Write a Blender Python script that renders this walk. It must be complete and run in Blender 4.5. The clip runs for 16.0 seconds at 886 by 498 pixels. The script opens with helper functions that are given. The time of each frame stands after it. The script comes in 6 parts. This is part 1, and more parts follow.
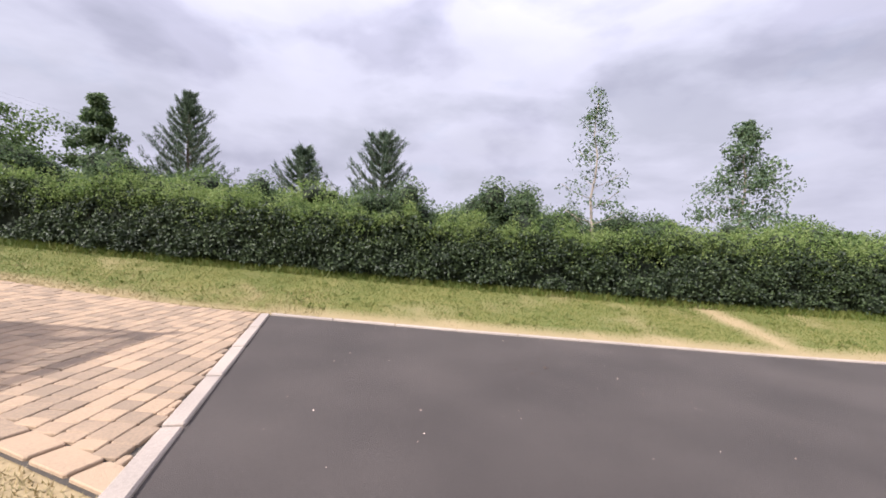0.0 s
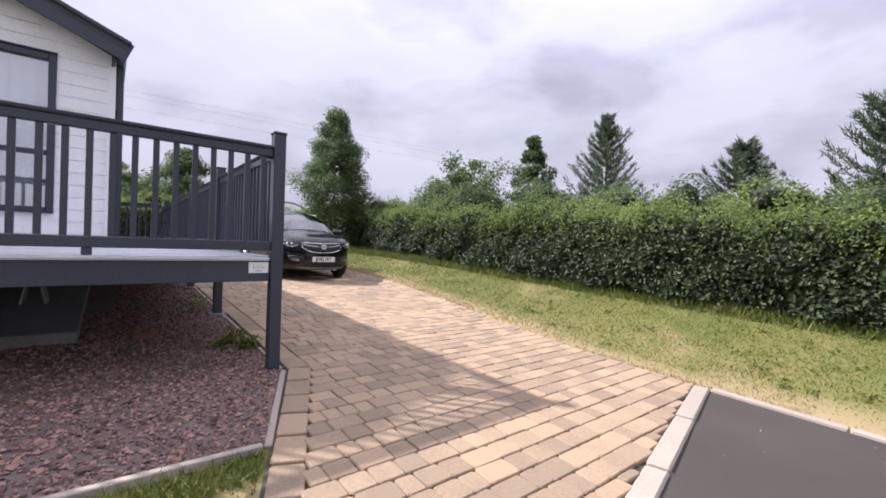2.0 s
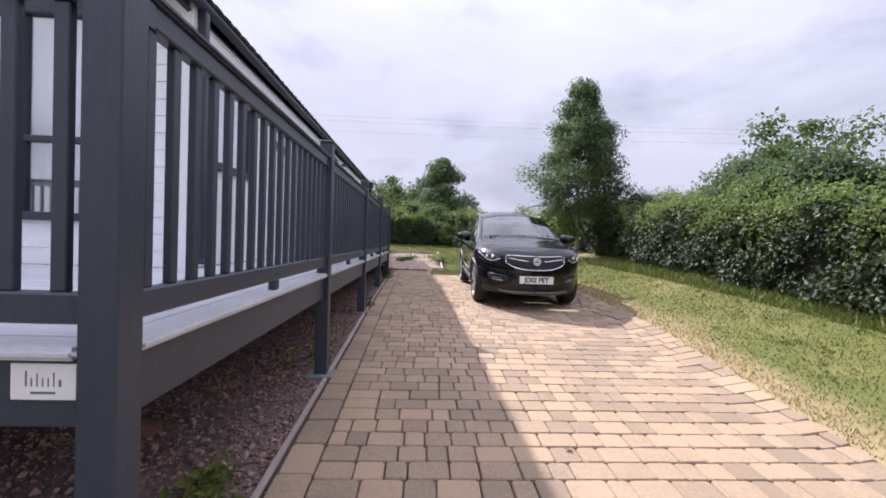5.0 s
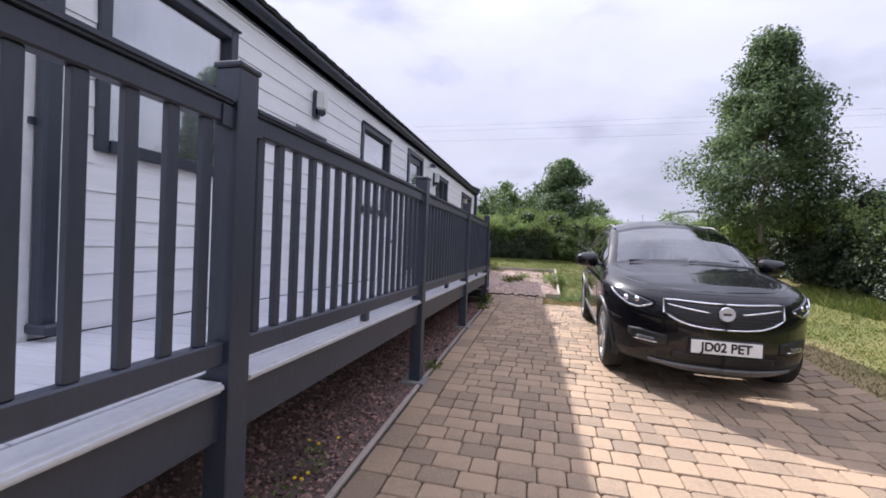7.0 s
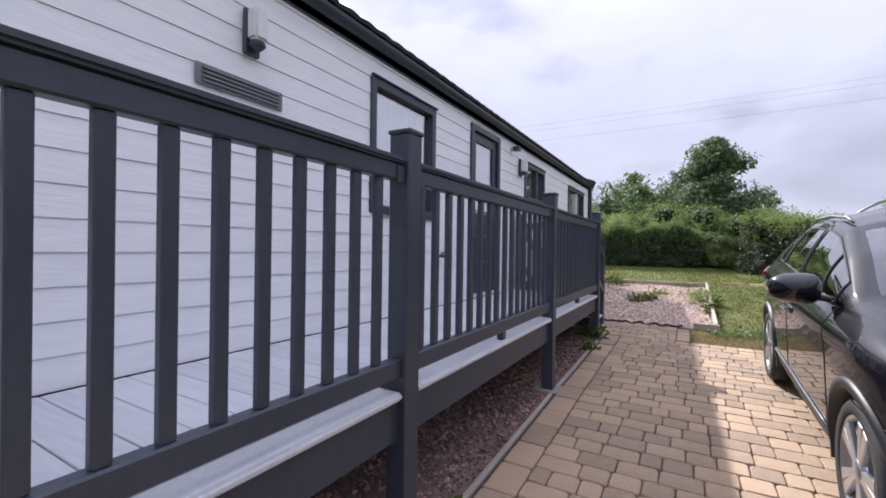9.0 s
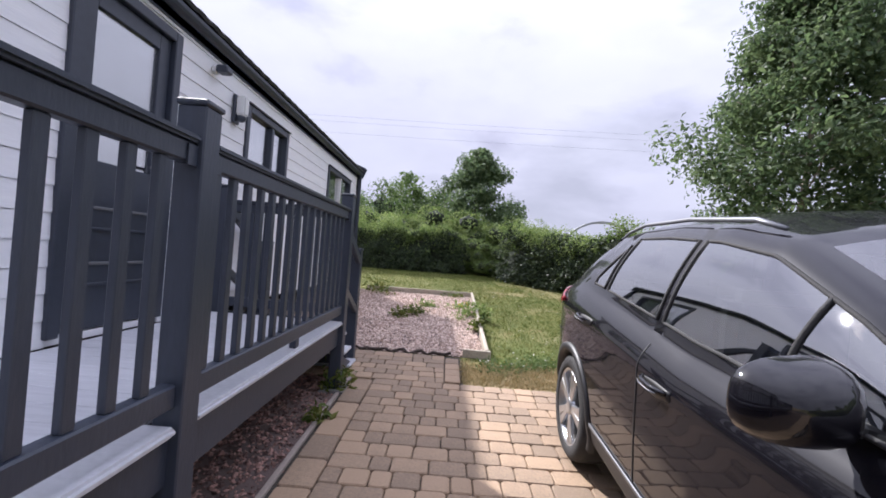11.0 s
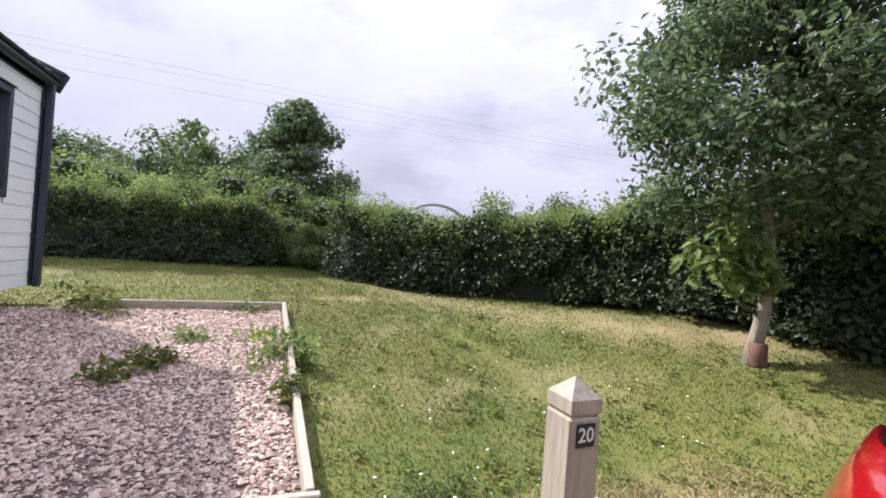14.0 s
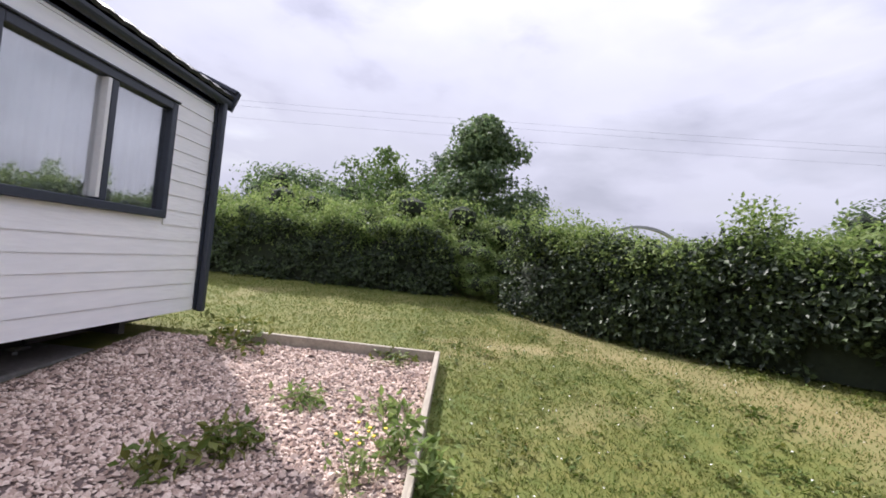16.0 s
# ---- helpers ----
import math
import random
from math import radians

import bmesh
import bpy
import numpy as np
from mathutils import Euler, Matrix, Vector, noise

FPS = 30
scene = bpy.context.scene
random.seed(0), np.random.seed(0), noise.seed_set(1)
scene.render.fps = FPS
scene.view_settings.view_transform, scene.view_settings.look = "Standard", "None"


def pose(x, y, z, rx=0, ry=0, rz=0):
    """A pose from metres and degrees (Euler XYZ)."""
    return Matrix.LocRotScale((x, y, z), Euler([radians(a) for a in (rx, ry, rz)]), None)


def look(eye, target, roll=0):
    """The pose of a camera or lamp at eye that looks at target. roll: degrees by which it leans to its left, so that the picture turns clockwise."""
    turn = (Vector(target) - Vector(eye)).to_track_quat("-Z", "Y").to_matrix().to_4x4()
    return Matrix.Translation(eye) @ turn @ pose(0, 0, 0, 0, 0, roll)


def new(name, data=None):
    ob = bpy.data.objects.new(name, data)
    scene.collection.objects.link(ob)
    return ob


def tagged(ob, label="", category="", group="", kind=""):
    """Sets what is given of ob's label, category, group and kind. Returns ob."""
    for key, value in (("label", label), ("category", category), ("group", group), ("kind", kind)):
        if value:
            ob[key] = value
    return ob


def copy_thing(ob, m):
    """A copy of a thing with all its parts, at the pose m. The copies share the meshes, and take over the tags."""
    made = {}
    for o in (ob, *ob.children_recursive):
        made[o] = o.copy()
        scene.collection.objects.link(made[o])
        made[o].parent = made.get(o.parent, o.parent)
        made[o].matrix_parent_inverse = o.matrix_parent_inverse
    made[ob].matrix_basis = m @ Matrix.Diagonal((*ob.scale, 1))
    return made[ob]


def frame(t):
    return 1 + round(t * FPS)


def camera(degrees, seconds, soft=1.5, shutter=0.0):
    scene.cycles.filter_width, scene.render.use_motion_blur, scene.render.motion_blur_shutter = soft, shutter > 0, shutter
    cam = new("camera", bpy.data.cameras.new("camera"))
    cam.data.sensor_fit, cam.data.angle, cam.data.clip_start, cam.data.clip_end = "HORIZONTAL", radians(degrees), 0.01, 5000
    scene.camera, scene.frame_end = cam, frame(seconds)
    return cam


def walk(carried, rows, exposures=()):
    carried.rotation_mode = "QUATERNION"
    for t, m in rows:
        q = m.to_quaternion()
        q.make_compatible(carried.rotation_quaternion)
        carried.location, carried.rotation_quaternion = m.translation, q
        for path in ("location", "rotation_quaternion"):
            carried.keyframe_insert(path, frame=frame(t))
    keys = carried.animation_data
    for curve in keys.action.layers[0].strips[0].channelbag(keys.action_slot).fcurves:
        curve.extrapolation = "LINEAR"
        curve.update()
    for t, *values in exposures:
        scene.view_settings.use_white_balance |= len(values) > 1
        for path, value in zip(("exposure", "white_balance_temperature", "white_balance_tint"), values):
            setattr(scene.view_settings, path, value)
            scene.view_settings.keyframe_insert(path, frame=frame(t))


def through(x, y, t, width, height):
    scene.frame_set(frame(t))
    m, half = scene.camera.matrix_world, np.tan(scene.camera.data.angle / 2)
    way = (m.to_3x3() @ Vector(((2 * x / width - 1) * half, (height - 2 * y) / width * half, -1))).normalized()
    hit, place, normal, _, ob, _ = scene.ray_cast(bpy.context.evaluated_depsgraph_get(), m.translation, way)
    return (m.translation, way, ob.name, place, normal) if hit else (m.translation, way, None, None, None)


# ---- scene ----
cam = camera(92.9, 16.0, soft=1.75)
PATH = [
    (0, (-3.114, -4.621, 1.1), (-1.115, -4.678, 1.072), 3.1),
    (0.5, (-2.657, -4.451, 1.149), (-0.738, -3.888, 1.156), 2.3),
    (1, (-2.19, -4.246, 1.145), (-0.468, -3.23, 1.168), 2.3),
    (1.5, (-1.675, -4.024, 1.145), (-0.188, -2.686, 1.154), 2.3),
    (2, (-1.209, -3.776, 1.145), (0.036, -2.211, 1.131), 1.9),
    (2.5, (-0.77, -3.475, 1.149), (0.234, -1.745, 1.12), 1.6),
    (3, (-0.368, -3.085, 1.169), (0.392, -1.236, 1.122), 1.3),
    (3.5, (0.041, -2.63, 1.182), (0.583, -0.705, 1.128), 1.1),
    (4, (0.332, -2.135, 1.218), (0.657, -0.163, 1.16), 1.2),
    (6.5, (1.015, 0.619, 1.435), (0.824, 2.61, 1.421), 2.6),
    (7, (1.02, 1.205, 1.493), (0.556, 3.15, 1.475), 2.3),
    (7.5, (0.958, 1.749, 1.546), (0.157, 3.581, 1.507), 1.8),
    (8, (0.972, 2.259, 1.575), (-0.039, 3.984, 1.53), 0.9),
    (8.2, (0.997, 2.465, 1.583), (-0.077, 4.152, 1.553), 0.2),
    (10.3, (0.907, 4.824, 1.63), (0.45, 6.771, 1.674), 3.3),
    (10.5, (0.88, 5.035, 1.638), (0.564, 7.01, 1.68), 3.7),
    (11, (0.841, 5.605, 1.63), (0.816, 7.605, 1.657), 4.3),
    (11.5, (0.843, 6.161, 1.637), (1.032, 8.152, 1.644), 4.5),
    (12, (0.819, 6.685, 1.656), (1.132, 8.66, 1.643), 4.2),
    (12.5, (0.841, 7.196, 1.637), (1.264, 9.15, 1.62), 4.0),
    (13, (0.894, 7.691, 1.653), (1.439, 9.615, 1.646), 4.3),
    (13.5, (0.984, 8.144, 1.671), (1.656, 10.028, 1.67), 4.0),
    (14, (1.11, 8.584, 1.697), (1.89, 10.426, 1.705), 4.3),
    (14.5, (1.199, 9.023, 1.7), (2.004, 10.854, 1.719), 4.5),
    (15, (1.354, 9.422, 1.736), (2.03, 11.304, 1.762), 5.3),
    (15.5, (1.45, 9.828, 1.755), (1.861, 11.785, 1.792), 5.6),
    (16, (1.53, 10.212, 1.777), (1.433, 12.209, 1.824), 5.8),
]
walk(cam, [(t, look(eye, target, roll)) for t, eye, target, roll in PATH], ((0, 1.18, 6100, 15), (4, 1.23, 5990, 15), (8, 1.24, 5880, 14), (11.5, 1.31, 5860, 15), (13.5, 1.33, 5950, 15), (15, 1.33, 5990, 14), (16, 1.2, 6080, 14)))

# ---------- light ----------
SUN = Vector((-2.7, 3.15, 3.5)).normalized()
world = bpy.data.worlds.new("sky")
scene.world = world
world.use_nodes = True
wn, wl = world.node_tree.nodes, world.node_tree.links
wn.clear()


def wnode(kind, **kw):
    n = wn.new(kind)
    for k, v in kw.items():
        n.inputs[k].default_value = v
    return n


w_out = wnode("ShaderNodeOutputWorld")
w_bg = wnode("ShaderNodeBackground")
sky = wn.new("ShaderNodeTexSky")
sky.sky_type, sky.sun_disc = "NISHITA", False
sky.sun_elevation = math.asin(SUN.z)
sky.sun_rotation = math.atan2(SUN.x, SUN.y)
sky.air_density, sky.dust_density = 1.2, 2.0
w_co = wnode("ShaderNodeTexCoord")
w_map = wnode("ShaderNodeMapping", Scale=(1.0, 1.0, 2.6), Location=(0.35, 0.1, 0.2))
w_n1 = wnode("ShaderNodeTexNoise", Scale=2.2, Detail=6.0, Roughness=0.5, Distortion=0.15)
w_r1 = wn.new("ShaderNodeValToRGB")
w_r1.color_ramp.elements[0].position, w_r1.color_ramp.elements[0].color = 0.36, (4.4, 4.4, 5.0, 1)
w_r1.color_ramp.elements[1].position, w_r1.color_ramp.elements[1].color = 0.62, (5.50, 5.42, 6.05, 1)
w_mid = w_r1.color_ramp.elements.new(0.49)
w_mid.color = (5.7, 5.6, 6.35, 1)
w_n2 = wnode("ShaderNodeTexNoise", Scale=3.4, Detail=5.0, Roughness=0.5)
w_r2 = wn.new("ShaderNodeValToRGB")
w_r2.color_ramp.elements[0].position, w_r2.color_ramp.elements[0].color = 0.62, (1, 1, 1, 1)
w_r2.color_ramp.elements[1].position, w_r2.color_ramp.elements[1].color = 0.78, (0.75, 0.75, 0.75, 1)
w_mix = wn.new("ShaderNodeMixRGB")
wl.new(w_co.outputs["Generated"], w_map.inputs["Vector"])
wl.new(w_map.outputs[0], w_n1.inputs["Vector"])
wl.new(w_map.outputs[0], w_n2.inputs["Vector"])
wl.new(w_n1.outputs[0], w_r1.inputs[0])
wl.new(w_n2.outputs[0], w_r2.inputs[0])
wl.new(w_r2.outputs[0], w_mix.inputs[0])
wl.new(sky.outputs[0], w_mix.inputs[1])
wl.new(w_r1.outputs[0], w_mix.inputs[2])
# overcast: the cloud cover brightens steadily towards the zenith
w_sep = wnode("ShaderNodeSeparateXYZ")
w_up = wn.new("ShaderNodeMapRange")
w_up.inputs["To Min"].default_value, w_up.inputs["To Max"].default_value = 1.06, 3.2
w_mul = wn.new("ShaderNodeVectorMath")
w_mul.operation = "SCALE"
wl.new(w_co.outputs["Generated"], w_sep.inputs[0])
w_pow = wn.new("ShaderNodeMath")
w_pow.operation, w_pow.use_clamp, w_pow.inputs[1].default_value = "POWER", True, 2.2
wl.new(w_sep.outputs["Z"], w_pow.inputs[0])
wl.new(w_pow.outputs[0], w_up.inputs["Value"])
wl.new(w_mix.outputs[0], w_mul.inputs[0])
wl.new(w_up.outputs[0], w_mul.inputs["Scale"])
w_map3 = wnode("ShaderNodeMapping", Scale=(1.0, 1.0, 1.9), Location=(1.7, 0.4, 0.1))
w_n3 = wnode("ShaderNodeTexNoise", Scale=3.2, Detail=8.0, Roughness=0.48, Distortion=0.0)
w_r3 = wn.new("ShaderNodeValToRGB")
w_r3.color_ramp.elements[0].position, w_r3.color_ramp.elements[0].color = 0.36, (0.80, 0.80, 0.83, 1)
w_r3.color_ramp.elements[1].position, w_r3.color_ramp.elements[1].color = 0.60, (1.06, 1.06, 1.05, 1)
w_edge = w_r3.color_ramp.elements.new(0.46)
w_edge.color = (0.985, 0.985, 0.99, 1)
w_fin = wn.new("ShaderNodeVectorMath")
w_fin.operation = "MULTIPLY"
wl.new(w_co.outputs["Generated"], w_map3.inputs["Vector"])
wl.new(w_map3.outputs[0], w_n3.inputs["Vector"])
wl.new(w_n3.outputs[0], w_r3.inputs[0])
wl.new(w_mul.outputs[0], w_fin.inputs[0])
wl.new(w_r3.outputs[0], w_fin.inputs[1])
wl.new(w_fin.outputs[0], w_bg.inputs[0])
w_bg.inputs[1].default_value = 0.050
wl.new(w_bg.outputs[0], w_out.inputs[0])

sun_data = bpy.data.lights.new("sun", "SUN")
sun_data.energy, sun_data.angle, sun_data.color = 3.7, radians(1.2), (1.0, 0.93, 0.84)
sun = new("sun", sun_data)
sun.matrix_basis = look((0, 0, 30), Vector((0, 0, 30)) - SUN)


# ---------- materials ----------
def material(name, base, rough=0.6, metal=0.0, spread=None, grain=40.0, stain=1.5, bump=0.0, bump_scale=120.0,
             island=0.0, spec=0.5, coat=0.0, stretch=(1, 1, 1), detail=6.0):
    """A surface: base colour mixed with spread over two scales of noise, with fine relief and island-to-island change."""
    m = bpy.data.materials.new(name)
    m.use_nodes = True
    n, l = m.node_tree.nodes, m.node_tree.links
    b = n["Principled BSDF"]
    b.inputs["Roughness"].default_value = rough
    b.inputs["Metallic"].default_value = metal
    b.inputs["Specular IOR Level"].default_value = spec
    b.inputs["Coat Weight"].default_value = coat
    b.inputs["Coat Roughness"].default_value = 0.03
    spread = spread or tuple(c * 0.7 for c in base)
    co = n.new("ShaderNodeTexCoord")
    mp = n.new("ShaderNodeMapping")
    mp.inputs["Scale"].default_value = stretch
    l.new(co.outputs["Object"], mp.inputs["Vector"])
    fine, coarse = n.new("ShaderNodeTexNoise"), n.new("ShaderNodeTexNoise")
    fine.inputs["Scale"].default_value, coarse.inputs["Scale"].default_value = grain, stain
    fine.inputs["Detail"].default_value, coarse.inputs["Detail"].default_value = detail, 5.0
    for t in (fine, coarse):
        l.new(mp.outputs[0], t.inputs["Vector"])
    add = n.new("ShaderNodeMath")
    add.operation = "ADD"
    l.new(fine.outputs[0], add.inputs[0])
    l.new(coarse.outputs[0], add.inputs[1])
    last = add
    if island:
        geo, obi, mul = n.new("ShaderNodeNewGeometry"), n.new("ShaderNodeObjectInfo"), n.new("ShaderNodeMath")
        mul.operation = "MULTIPLY_ADD"
        both = n.new("ShaderNodeMath")
        both.operation = "ADD"
        l.new(geo.outputs["Random Per Island"], both.inputs[0])
        l.new(obi.outputs["Random"], both.inputs[1])
        frac = n.new("ShaderNodeMath")
        frac.operation = "FRACT"
        l.new(both.outputs[0], frac.inputs[0])
        cen = n.new("ShaderNodeMath")
        cen.operation = "SUBTRACT"
        cen.inputs[1].default_value = 0.5
        l.new(frac.outputs[0], cen.inputs[0])
        l.new(cen.outputs[0], mul.inputs[0])
        mul.inputs[1].default_value = island
        l.new(add.outputs[0], mul.inputs[2])
        last = mul
    ramp = n.new("ShaderNodeMapRange")
    ramp.inputs["From Min"].default_value, ramp.inputs["From Max"].default_value = 0.7, 1.3
    l.new(last.outputs[0], ramp.inputs["Value"])
    mix = n.new("ShaderNodeMixRGB")
    mix.inputs[1].default_value, mix.inputs[2].default_value = (*base, 1), (*spread, 1)
    l.new(ramp.outputs[0], mix.inputs[0])
    l.new(mix.outputs[0], b.inputs["Base Color"])
    if bump:
        bt, bp = n.new("ShaderNodeTexNoise"), n.new("ShaderNodeBump")
        bt.inputs["Scale"].default_value, bt.inputs["Detail"].default_value = bump_scale, 4.0
        l.new(mp.outputs[0], bt.inputs["Vector"])
        bp.inputs["Strength"].default_value, bp.inputs["Distance"].default_value = bump, 0.01
        l.new(bt.outputs[0], bp.inputs["Height"])
        l.new(bp.outputs[0], b.inputs["Normal"])
    return m


def leafy(name, base, spread, rough=0.6, through=0.25):
    """Foliage: colour from leaf to leaf, a little light let through."""
    m = material(name, base, rough, spread=spread, grain=3.0, stain=0.8, island=1.0, spec=0.35)
    n, l = m.node_tree.nodes, m.node_tree.links
    b, out = n["Principled BSDF"], n["Material Output"]
    tr, mx = n.new("ShaderNodeBsdfTranslucent"), n.new("ShaderNodeMixShader")
    src = b.inputs["Base Color"].links[0].from_socket
    l.new(src, tr.inputs[0])
    mx.inputs[0].default_value = through
    l.new(b.outputs[0], mx.inputs[1])
    l.new(tr.outputs[0], mx.inputs[2])
    l.new(mx.outputs[0], out.inputs[0])
    return m


def glass(name, tint, base_gloss=0.08):
    m = bpy.data.materials.new(name)
    m.use_nodes = True
    n, l = m.node_tree.nodes, m.node_tree.links
    n.remove(n["Principled BSDF"])
    lw, pw, tr, gl, mx = (n.new("ShaderNode" + k) for k in ("LayerWeight", "Math", "BsdfTransparent", "BsdfGlossy", "MixShader"))
    rg = n.new("ShaderNodeMapRange")
    lw.inputs[0].default_value = 0.5
    pw.operation, pw.inputs[1].default_value = "POWER", 2.2
    rg.inputs["To Min"].default_value = base_gloss
    l.new(lw.outputs["Facing"], pw.inputs[0])
    l.new(pw.outputs[0], rg.inputs["Value"])
    tr.inputs[0].default_value = (*tint, 1)
    gl.inputs["Roughness"].default_value = 0.015
    l.new(rg.outputs[0], mx.inputs[0])
    l.new(tr.outputs[0], mx.inputs[1])
    l.new(gl.outputs[0], mx.inputs[2])
    l.new(mx.outputs[0], n["Material Output"].inputs[0])
    return m


CLAD = material("white_cladding", (0.85, 0.85, 0.86), 0.5, spread=(0.76, 0.765, 0.785), grain=30, stain=0.9, bump=0.25, bump_scale=60, stretch=(1, 0.15, 1), island=0.15)
TRIM = material("anthracite_trim", (0.037, 0.045, 0.064), 0.42, spread=(0.028, 0.034, 0.049), grain=25, bump=0.05)
RAILM = material("anthracite_rail", (0.040, 0.049, 0.070), 0.40, spread=(0.029, 0.036, 0.052), grain=60, stain=2.0, bump=0.12, bump_scale=90, stretch=(1, 1, 0.25))
ROOFM = material("dark_roof_tile", (0.05, 0.053, 0.06), 0.6, spread=(0.03, 0.032, 0.036), grain=50, bump=0.3)
DECKM = material("grey_deck_board", (0.56, 0.57, 0.60), 0.55, spread=(0.44, 0.45, 0.48), grain=50, stain=2.0, bump=0.2, bump_scale=80, stretch=(0.1, 1, 1), island=0.3)
NOSE = material("pale_deck_nosing", (0.60, 0.61, 0.64), 0.4, spread=(0.48, 0.49, 0.52), grain=40, stain=3.0)
SOIL = material("dark_soil", (0.075, 0.055, 0.045), 0.95, spread=(0.04, 0.03, 0.025), grain=30, bump=0.6, bump_scale=50)
CONC = material("concrete_slab", (0.26, 0.25, 0.24), 0.9, spread=(0.16, 0.155, 0.15), grain=30, stain=1.2, bump=0.3)
PAVER = material("buff_paver", (0.378, 0.268, 0.174), 0.85, spread=(0.242, 0.178, 0.122), grain=55, stain=1.6, bump=0.5, bump_scale=140, island=0.75)
SAND = material("joint_sand", (0.075, 0.062, 0.048), 0.95, spread=(0.04, 0.035, 0.028), grain=60, bump=0.4)
KERBM = material("pale_kerb", (0.40, 0.335, 0.28), 0.85, spread=(0.29, 0.245, 0.21), grain=70, stain=2.0, bump=0.35, island=0.3)
TAR = material("asphalt", (0.082, 0.067, 0.059), 0.92, spread=(0.036, 0.029, 0.026), grain=190, stain=0.7, bump=0.7, bump_scale=260, detail=3)
GRAVP = material("pink_gravel", (0.66, 0.53, 0.445), 0.85, spread=(0.39, 0.285, 0.23), grain=20, stain=2.0, island=1.6)
GRAVR = material("red_gravel", (0.36, 0.215, 0.175), 0.85, spread=(0.13, 0.08, 0.068), grain=20, stain=2.0, island=1.6)
GRAVBED = material("gravel_bed", (0.20, 0.145, 0.13), 0.95, spread=(0.11, 0.08, 0.07), grain=90, bump=0.6)
TIMBER = material("weathered_timber", (0.40, 0.35, 0.27), 0.8, spread=(0.25, 0.215, 0.165), grain=40, stain=3.0, bump=0.4, bump_scale=60, stretch=(1, 1, 0.12))
TIMBERH = material("edging_timber", (0.42, 0.37, 0.29), 0.8, spread=(0.26, 0.225, 0.18), grain=40, stain=3.0, bump=0.4, stretch=(1, 0.2, 1))
BARK = material("bark", (0.16, 0.125, 0.095), 0.9, spread=(0.08, 0.062, 0.048), grain=25, stain=4, bump=0.8, bump_scale=40, stretch=(1, 1, 0.3))
PALEBARK = material("pale_bark", (0.36, 0.31, 0.25), 0.85, spread=(0.20, 0.165, 0.13), grain=25, stain=5, bump=0.6, bump_scale=40, stretch=(1, 1, 0.4))
# near-black green that stands for the shade between the leaves
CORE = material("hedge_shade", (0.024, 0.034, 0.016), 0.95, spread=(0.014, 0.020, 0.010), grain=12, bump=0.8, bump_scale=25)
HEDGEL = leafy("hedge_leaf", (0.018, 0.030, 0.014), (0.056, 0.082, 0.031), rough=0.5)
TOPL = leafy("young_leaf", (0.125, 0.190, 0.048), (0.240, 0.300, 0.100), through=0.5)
BUSHL = leafy("shrub_leaf", (0.065, 0.110, 0.032), (0.140, 0.200, 0.062), through=0.4)
TREEL = leafy("tree_leaf", (0.066, 0.106, 0.048), (0.146, 0.200, 0.086), rough=0.5, through=0.55)
PINEL = leafy("pine_needle", (0.060, 0.092, 0.058), (0.120, 0.158, 0.096), through=0.2)
BIRCHL = leafy("birch_leaf", (0.06, 0.10, 0.05), (0.12, 0.17, 0.08))
GRASSL = leafy("grass_blade", (0.084, 0.126, 0.020), (0.164, 0.174, 0.040), through=0.3)
STRAW = leafy("dry_grass", (0.37, 0.285, 0.145), (0.23, 0.195, 0.088), through=0.2)
WHITEF = material("white_flower", (0.75, 0.76, 0.68), 0.6)
YELLOWF = material("yellow_flower", (0.80, 0.62, 0.03), 0.6, spread=(0.7, 0.45, 0.02))
RUBBER = material("tyre_rubber", (0.016, 0.016, 0.017), 0.8, spread=(0.028, 0.027, 0.026), grain=40, bump=0.3)
PAINT = material("black_car_paint", (0.0050, 0.0048, 0.0070), 0.40, spread=(0.0060, 0.0055, 0.0075), grain=900, stain=2, spec=0.05, coat=0.9)
PLASTIC = material("black_plastic", (0.018, 0.018, 0.02), 0.5, spread=(0.012, 0.012, 0.013), grain=120, bump=0.1)
CHROME = material("chrome", (0.80, 0.81, 0.83), 0.12, metal=1.0, spread=(0.74, 0.75, 0.77))
SILVER = material("silver_plastic", (0.20, 0.205, 0.22), 0.45, metal=0.5, spread=(0.15, 0.155, 0.165))
BADGEM = material("satin_badge", (0.62, 0.63, 0.66), 0.42, metal=0.25, spread=(0.5, 0.51, 0.54))
ALLOY = material("alloy_wheel", (0.55, 0.56, 0.58), 0.28, metal=0.9, spread=(0.45, 0.46, 0.48))
REDL = material("red_lens", (0.33, 0.005, 0.010), 0.12, spread=(0.17, 0.003, 0.006), grain=8, coat=1.0)
LENS = material("headlamp_lens", (0.17, 0.175, 0.19), 0.14, spread=(0.03, 0.031, 0.034), grain=10, stain=9, coat=1.0)
LENSDARK = material("headlamp_housing", (0.05, 0.052, 0.058), 0.14, spread=(0.015, 0.015, 0.017), grain=14, stain=11, coat=1.0)
PLATEW = material("white_plate", (0.80, 0.80, 0.79), 0.4, spread=(0.74, 0.74, 0.73))
BLACKP = material("black_letter", (0.012, 0.012, 0.013), 0.5)
WHITEP = material("white_plastic", (0.72, 0.72, 0.71), 0.4, spread=(0.64, 0.64, 0.63))
CURTAIN = material("white_curtain", (0.88, 0.89, 0.90), 0.9, spread=(0.78, 0.79, 0.81), grain=60, stretch=(1, 1, 0.05))
ROOM = material("room_wall", (0.45, 0.44, 0.42), 0.8, spread=(0.38, 0.37, 0.35))
SEATM = material("seat_fabric", (0.03, 0.03, 0.033), 0.85, spread=(0.02, 0.02, 0.022), bump=0.3)
